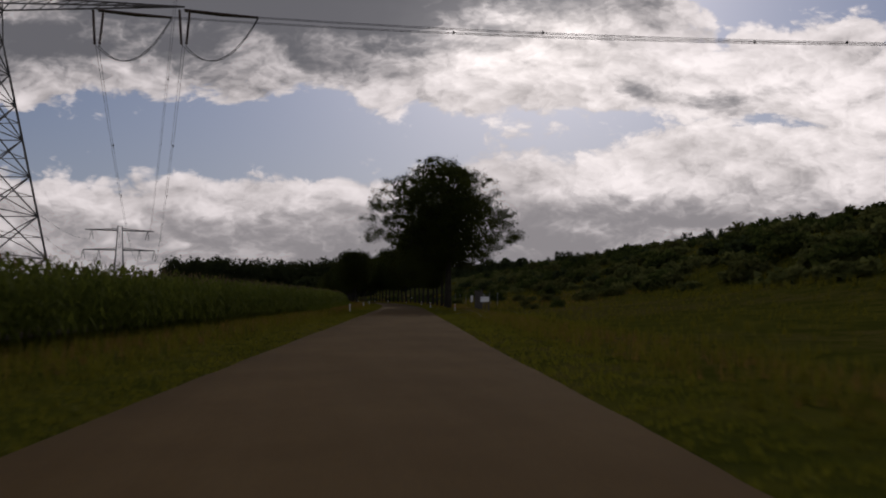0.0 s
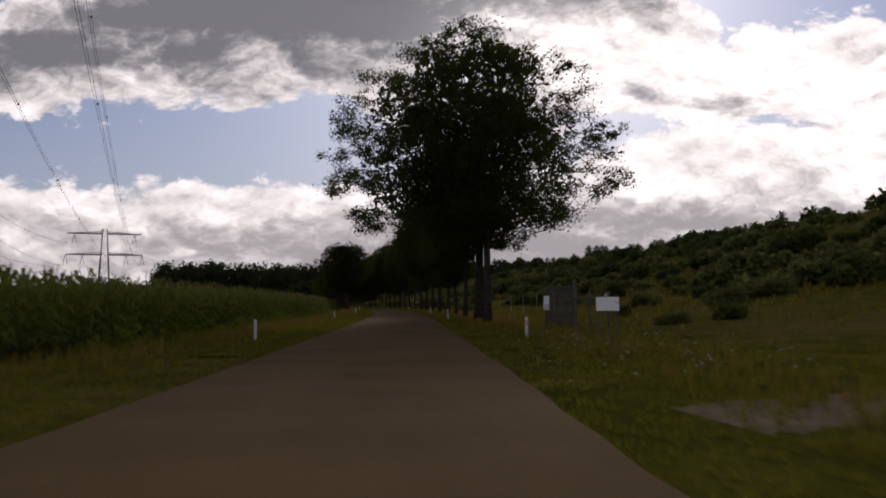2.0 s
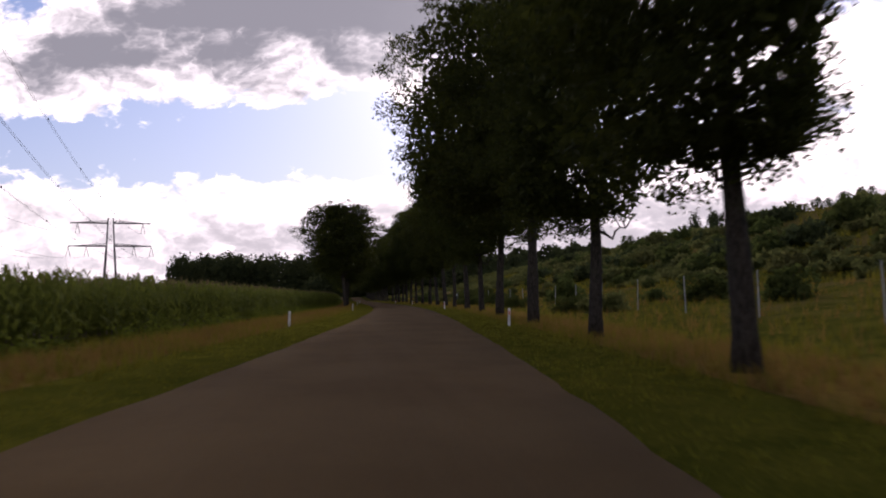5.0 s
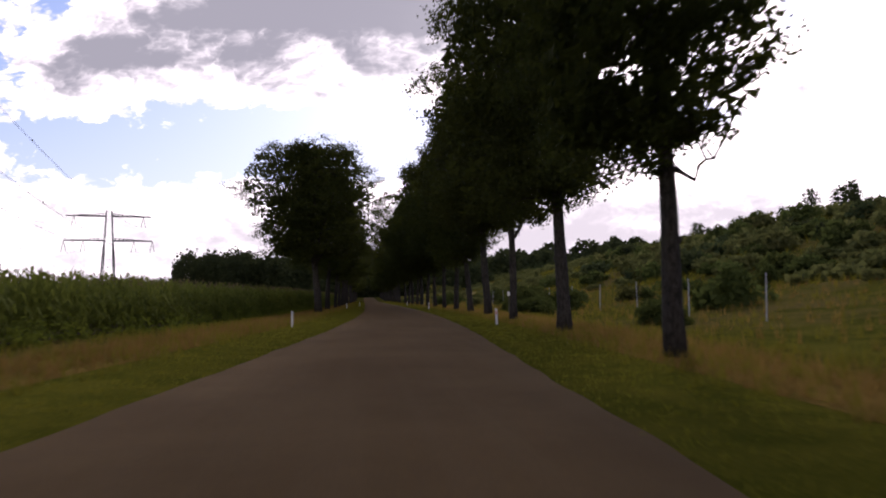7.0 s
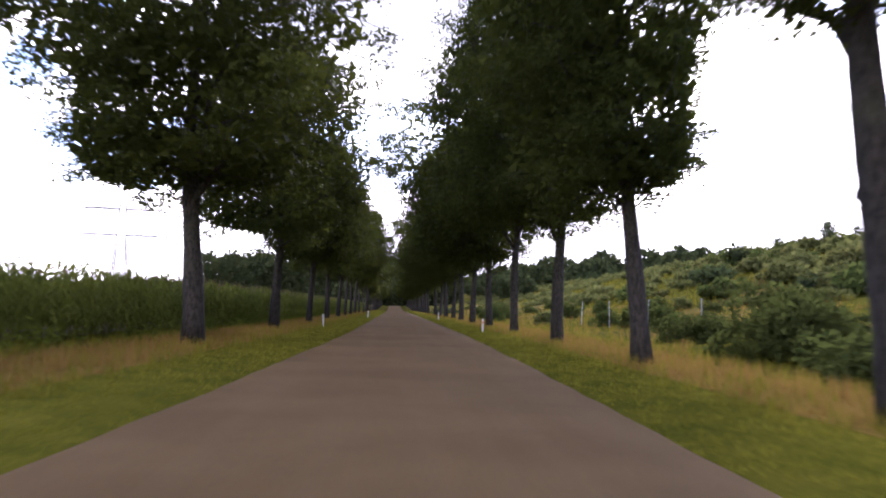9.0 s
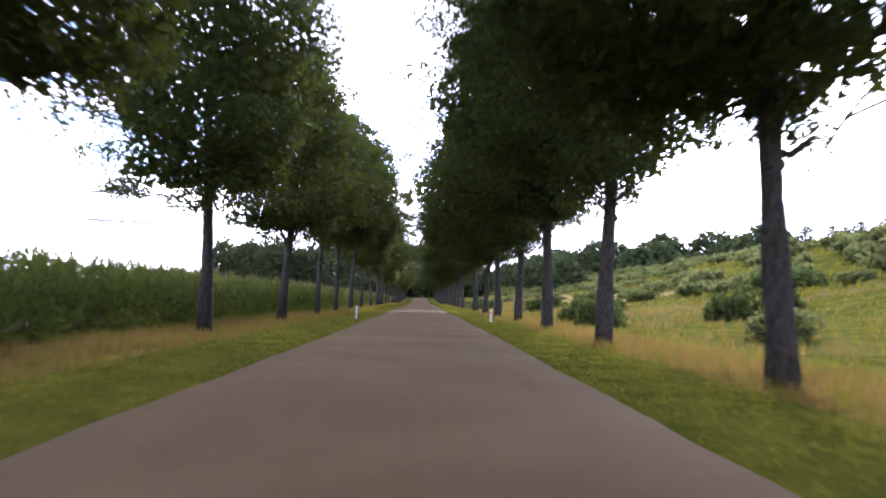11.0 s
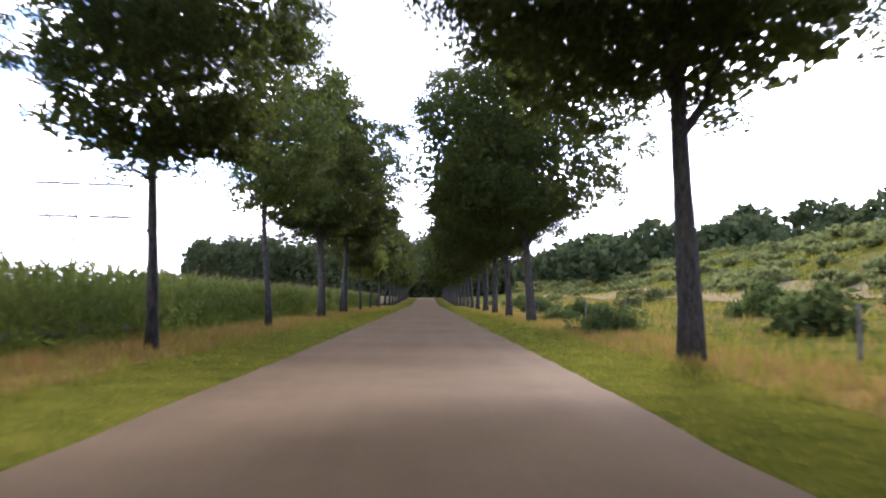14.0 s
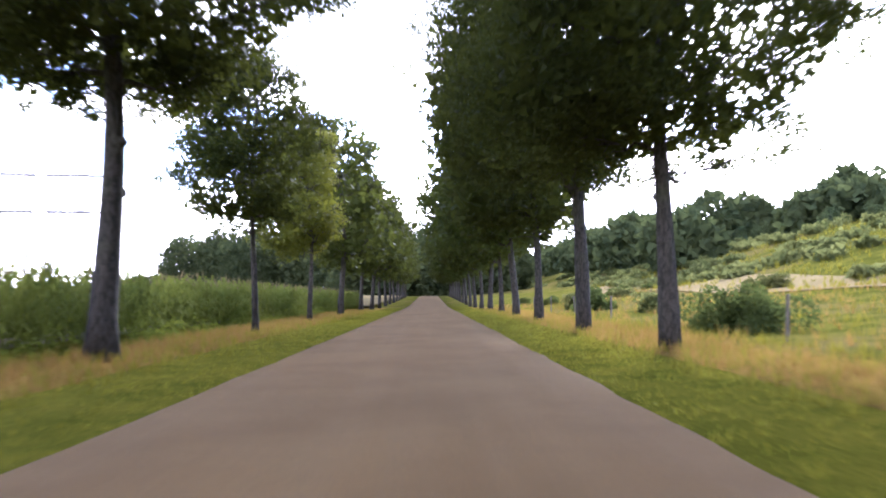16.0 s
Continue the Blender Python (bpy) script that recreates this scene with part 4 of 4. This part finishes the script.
# pasture fence poles at the foot of the slope
pole = new("fence_pole")
bm = bmesh.new()
bmesh.ops.create_cone(bm, cap_ends=True, segments=10, radius1=0.035, radius2=0.032, depth=2.3, matrix=pose(0, 0, 0.9))
part("shaft", bm, M["galvanised"], pole)
bm = bmesh.new()
bmesh.ops.create_cone(bm, cap_ends=True, segments=10, radius1=0.04, radius2=0.02, depth=0.05, matrix=pose(0, 0, 2.07))
part("cap", bm, M["galvanised"], pole)
tagged(pole, "slim grey steel fence pole in rough grass", "fence post", "poles of the pasture fence")
for i in range(18):
    y = 106 + i * 8.0
    x = float(centre(y)) + 15.2
    m = Matrix.Translation((x, y, float(height(x, y)) - 0.1)) @ pose(0, 0, 0, bush_rng.uniform(-2, 2), bush_rng.uniform(-2, 2), 0)
    if i == 0:
        pole.matrix_world = m
    else:
        copy_thing(pole, m)
stake = new("fence_stake")
bm = bmesh.new()
bmesh.ops.create_cone(bm, cap_ends=True, segments=8, radius1=0.06, radius2=0.05, depth=1.7, matrix=pose(0, 0, 0.55))
part("stake", bm, M["wood"], stake)
tagged(stake, "weathered wooden fence stake in the meadow", "fence post", "stakes of the meadow fence")
for i in range(15):
    y = 262 + i * 9.5
    x = float(centre(y)) + 10.2
    m = Matrix.Translation((x, y, float(height(x, y)) - 0.1)) @ pose(0, 0, 0, bush_rng.uniform(-5, 5), bush_rng.uniform(-5, 5), 0)
    if i == 0:
        stake.matrix_world = m
    else:
        copy_thing(stake, m)

# slatted wooden fence beside the track
fence = new("slat_fence")
fence.matrix_world = Matrix.Translation((19.35, 71.3, -0.05)) @ pose(0, 0, 0, 0, 0, -math.degrees(math.atan2(0.85, 6.0)))
for y in (0.0, 3.05, 6.1):
    bm = bmesh.new()
    box(bm, (0.14, 0.14, 2.45 if y == 0 else 2.25), pose(0, y, 1.15), 0.01)
    part("post", bm, M["wood"], fence)
for z in (0.75, 2.08):
    bm = bmesh.new()
    box(bm, (0.07, 6.1, 0.12), pose(-0.03, 3.05, z), 0.01)
    part("rail", bm, M["wood"], fence)
slat = None
for i in range(24):
    y = 0.2 + i * 0.248
    if slat is None:
        bm = bmesh.new()
        box(bm, (0.025, 0.09, 1.75), Matrix.Identity(4), 0.004)
        slat = part("slat", bm, M["wood"], fence)
        o = slat
    else:
        o = new("slat", slat.data)
        o.parent = fence
    o.matrix_local = pose(-0.085, y, 1.16 + bush_rng.uniform(-0.03, 0.03), bush_rng.uniform(-2, 2), 0, 0)
tagged(fence, "weathered grey wooden fence with upright slats", "fence")
low = new("low_rail_fence")
low.matrix_world = Matrix.Translation((19.35, 71.3, 0.0)) @ pose(0, 0, 0, 0, 0, 172)
for y in (2.6, 5.2):
    bm = bmesh.new()
    box(bm, (0.10, 0.10, 1.9), pose(0, y, 0.75), 0.01)
    part("post", bm, M["wood"], low)
bm = bmesh.new()
box(bm, (0.06, 5.1, 0.10), pose(0, 2.66, 1.45), 0.01)
part("rail", bm, M["wood"], low)
tagged(low, "low weathered wooden rail beside the slatted fence", "fence")

board = new("notice_board")
board.matrix_world = Matrix.Translation((17.67, 64.15, 0)) @ pose(0, 0, 0, 0, 0, -14)
bm = bmesh.new()
box(bm, (0.80, 0.02, 0.48), pose(0, 0, 1.23), 0.006)
panel = part("panel", bm, M["panel"], board, "blank white sheet panel")
for x in (-0.3, 0.3):
    bm = bmesh.new()
    box(bm, (0.05, 0.05, 1.5), pose(x, 0.04, 0.6), 0.006)
    part("post", bm, M["wood"], board)
bm = bmesh.new()
beam(bm, (-0.10, 0, 1.47), (-0.05, 0, 1.62), 0.02)
beam(bm, (0.0, 0, 1.47), (-0.05, 0, 1.62), 0.02)
part("bracket", bm, M["panel"], board, "small white bracket on top")
bm = bmesh.new()
beam(bm, (0.26, -0.014, 1.34), (0.36, -0.014, 1.24), 0.012)
beam(bm, (0.31, -0.014, 1.26), (0.37, -0.014, 1.25), 0.012)
part("mark", bm, M["black"], panel, "small black mark")
tagged(board, "blank white notice board on two wooden posts", "sign")

route = new("narrow_sign")
route.matrix_world = Matrix.Translation((18.86, 73.9, 0)) @ pose(0, 0, 0, 0, 3, -12)
bm = bmesh.new()
box(bm, (0.27, 0.02, 0.68), pose(0, 0, 1.28), 0.006)
panel = part("panel", bm, M["panel"], route, "narrow white sign panel")
bm = bmesh.new()
box(bm, (0.06, 0.06, 1.8), pose(0, 0.045, 0.7), 0.006)
part("post", bm, M["wood"], route)
for i in range(4):
    bm = bmesh.new()
    box(bm, (0.20, 0.004, 0.022), pose(0, -0.0125, 1.18 - i * 0.06))
    part("text_bar", bm, M["black"], panel)
tagged(route, "narrow white sign with dark text bars on a post", "sign")

marker = new("small_sign")
marker.matrix_world = Matrix.Translation((31.55, 188.67, float(height(31.55, 188.67)))) @ pose(0, 0, 0, 2, 0, -6)
bm = bmesh.new()
box(bm, (0.21, 0.015, 0.27), pose(0, -0.035, 1.55), 0.004)
part("panel", bm, M["panel"], marker, "small white sign panel")
bm = bmesh.new()
box(bm, (0.05, 0.05, 1.95), pose(0, 0, 0.72), 0.006)
part("post", bm, M["wood"], marker)
tagged(marker, "small white sign on a thin wooden post in the meadow", "sign")

# sandy field entrance and daisies
def build_track():
    rng = np.random.default_rng(2)
    n, m = 30, 9
    v = []
    for i in range(n):
        s = i / (n - 1)
        x = 11.4 + 4.8 * s
        yc = 48.0 + 1.2 * s
        for j in range(m):
            y = yc + (j / (m - 1) - 0.5) * (2.6 - 0.5 * s) + rng.normal(0, 0.08)
            v.append((x, y, float(height(x, y)) + 0.012 + (-0.10 if j in (0, m - 1) or i in (0, n - 1) else rng.normal(0, 0.006))))
    f = [(i * m + j, (i + 1) * m + j, (i + 1) * m + j + 1, i * m + j + 1) for i in range(n - 1) for j in range(m - 1)]
    tagged(mesh_object("field_entrance", v, f, M["gravel"], smooth=True), "sandy gravel field entrance beside the road", "track", kind="structure")
    n = 340
    y = rng.choice([44, 52, 56, 60, 64], n) + rng.normal(0, 1.6, n)
    x = centre(y) + np.clip(rng.normal(6.3, 1.8, n), 3.4, 14)
    keep = ~((x > 9.5) & (np.abs(y - 46.5 - (x - 10) * 0.19) < 2.3))
    x, y = x[keep], y[keep]
    c = np.stack([x, y, height(x, y) + rng.uniform(0.15, 0.5, len(x))], 1)
    ang = np.linspace(0, 2 * np.pi, 7)[:-1]
    ring = np.stack([np.cos(ang), np.sin(ang), 0.25 * np.cos(ang * 2)], 1) * 0.02
    v = (c[:, None, :] + ring[None]).reshape(-1, 3)
    tagged(mesh_object("daisies", v, np.arange(len(v)).reshape(-1, 6), M["flower"]), "scattered small white daisies in the verge", "flowers", kind="stuff")


build_track()

# ---- high-voltage line ----


def pylon(place, turn, label, low=43.0, high=60.0, inner=14.0, outer=28.0, heavy=1.0, widths=(8.4, 1.7, 0.9), brace=0.15, inset=0.0, splay=False):
    root = new("electricity_pylon")
    root.matrix_world = Matrix.Translation(place) @ pose(0, 0, 0, 0, 0, turn)

    def half(z):
        return np.interp(z, [0, 43, 64], widths)
    levels = [0, 8, 15, 21.5, 27.5, 33, 38, 43, 48, 53, 58, 61, 64]
    corners = [(-1, -1), (1, -1), (1, 1), (-1, 1)]
    for sx, sy in corners:
        v, f = tube([Vector((sx * half(z), sy * half(z), z)) for z in levels], [heavy * (0.24 if z < 43 else 0.15) for z in levels], 4)
        mesh_object("leg", v, f, M["pylon_steel"], root)
    bm = bmesh.new()
    for a, b in zip(levels, levels[1:]):
        for (ax, ay), (bx, by) in zip(corners, corners[1:] + corners[:1]):
            p, q = (ax * half(a), ay * half(a), a), (bx * half(a), by * half(a), a)
            r, s = (ax * half(b), ay * half(b), b), (bx * half(b), by * half(b), b)
            beam(bm, p, s, brace), beam(bm, q, r, brace), beam(bm, r, s, brace)
            if a < 28:
                mid = ((ax + bx) / 2 * half((a + b) / 2), (ay + by) / 2 * half((a + b) / 2), (a + b) / 2)
                beam(bm, ((p[0] + r[0]) / 2, (p[1] + r[1]) / 2, (a + b) / 2), mid, brace * 0.7)
                beam(bm, mid, ((q[0] + s[0]) / 2, (q[1] + s[1]) / 2, (a + b) / 2), brace * 0.7)
    tagged(part("bracing", bm, M["pylon_steel"], root), kind="stuff")
    for z, w in ((low, outer), (high, outer - 1)):
        for s in (-1, 1):
            bm = bmesh.new()
            h0 = half(z)
            ns = 10
            for k in range(ns):
                a, b = k / ns, (k + 1) / ns
                for e in (-1, 1):
                    pa, pb = (s * (h0 + (w - h0) * a), e * h0 * (1 - a), z), (s * (h0 + (w - h0) * b), e * h0 * (1 - b), z)
                    ta, tb = (s * (h0 + (w - h0) * a), 0, z + 1.9 * (1 - a)), (s * (h0 + (w - h0) * b), 0, z + 1.9 * (1 - b))
                    beam(bm, pa, pb, 0.2 * heavy ** 2), beam(bm, pa, tb, 0.1 * heavy)
                    if e > 0:
                        beam(bm, ta, tb, 0.2 * heavy)
            tagged(part("crossarm", bm, M["pylon_steel"], root), kind="stuff")
    for x, z in ((-outer, low), (-inner, low), (inner, low), (outer, low), (1 + inset - outer, high), (outer - 1 - inset, high)):
        for s in (-1, 1):
            # the two strings of a pair stand apart below on a line tower, above on an anchor tower
            x0, x1, step = (x + s * 0.15, x + s * 1.5, 0.6) if splay else (x + s * 0.85, x + s * 0.40, 0.48)
            pts = [Vector((x0 + (x1 - x0) * k / 24, 0, z - 0.5 - k * step / 2)) for k in range(25)]
            V, F = tube(pts, [(0.27 if k % 2 else 0.15) for k in range(25)], 7)
            mesh_object("insulator_string", V, F, M["insulator"], root)
    return tagged(root, label, "pylon", "pylons of the power line")


T1, T2 = Vector((-48.9, 124.9, 0.0)), Vector((-146.0, 656.0, 0.0))
near = pylon(T1, -12, "tall grey steel lattice pylon at a bend of the line", 48.5, 64.0, 18.0, 32.0)
bm = bmesh.new()
box(bm, (2.4, 2.4, 1.7), pose(6.4, -6.9, 7.2), 0.05)
part("base_box", bm, M["rust"], near, "red-brown box low on the leg")
pylon(T2, 10, "far grey steel lattice pylon across the maize field", inner=16.0, heavy=2.0, widths=(5.0, 2.65, 1.7), brace=0.06, inset=5.0, splay=True)


def wire(name, a, b, sag, parent=None, r=0.035, n=24, spacers=0):
    pts = []
    for i in range(n + 1):
        s = i / n
        p = a.lerp(b, s)
        p.z -= 4 * sag * s * (1 - s)
        pts.append(p)
    v, f = tube(pts, [r] * len(pts), 5)
    for k in range(spacers):
        s = (k + 1) / (spacers + 1)
        p = a.lerp(b, s)
        p.z -= 4 * sag * s * (1 - s)
        tv, tf = tube([p + Vector((0, 0, 0.28)), p, p - Vector((0, 0, 0.28))], [0.07, 0.22, 0.07], 6)
        q = len(v)
        v += tv
        f += [tuple(i + q for i in g) for g in tf]
    return mesh_object(name, v, f, M["black"], parent)


arm1 = Vector((math.cos(radians(-12)), math.sin(radians(-12)), 0))
arm2 = Vector((math.cos(radians(10)), math.sin(radians(10)), 0))
OUT = Vector((0.955, -0.285, 0)).normalized()
for x, z, x2, z2 in ((-32, 48.5, -28, 43), (-18, 48.5, -16, 43), (18, 48.5, 16, 43), (32, 48.5, 28, 43), (-31, 64, -22, 60), (31, 64, 22, 60)):
    a, b = T1 + arm1 * x + Vector((0, 0, z - 6.4)), T2 + arm2 * x2 + Vector((0, 0, z2 - 7.7))
    line = new("power_cable")
    for e in (-0.22, 0.22):
        wire("strand", a + arm1 * e, b + arm2 * e, 13, line, spacers=9 if e > 0 else 0)
    tagged(line, "thin dark twin power cable sagging between the pylons", "power cable", "cables of the power line")
    if x > 0:
        start = T1 + arm1 * x + Vector((0, 0, z - 0.6))
        side = arm1 * 12.0 + Vector((0, 0, -1.2))
        anchor = new("anchored_cable")
        V, F = [], []
        for e in (-0.3, 0.3):
            tv, tf = tube([start + Vector((0, e, 0)), start + side * 0.5 + Vector((0, e, -0.1)), start + side + Vector((0, e * 0.5, 0))], [0.16, 0.2, 0.14], 7)
            q = len(V)
            V += tv
            F += [tuple(i + q for i in g) for g in tf]
        mesh_object("insulator_string", V, F, M["insulator"], anchor)
        for e in (-0.25, 0.25):
            wire("strand", start + side + Vector((0, e, e * 0.8)), start + side + OUT * 320 + Vector((0, e, e * 0.8 - 4)), 7, anchor, 0.04, spacers=6 if e > 0 else 0)
            wire("jumper", start + side + Vector((0, e, 0)), a + arm1 * e, 4.6, anchor, 0.055, 14)
        tagged(anchor, "dark anchored power cable crossing above the road", "power cable", "cables of the power line")
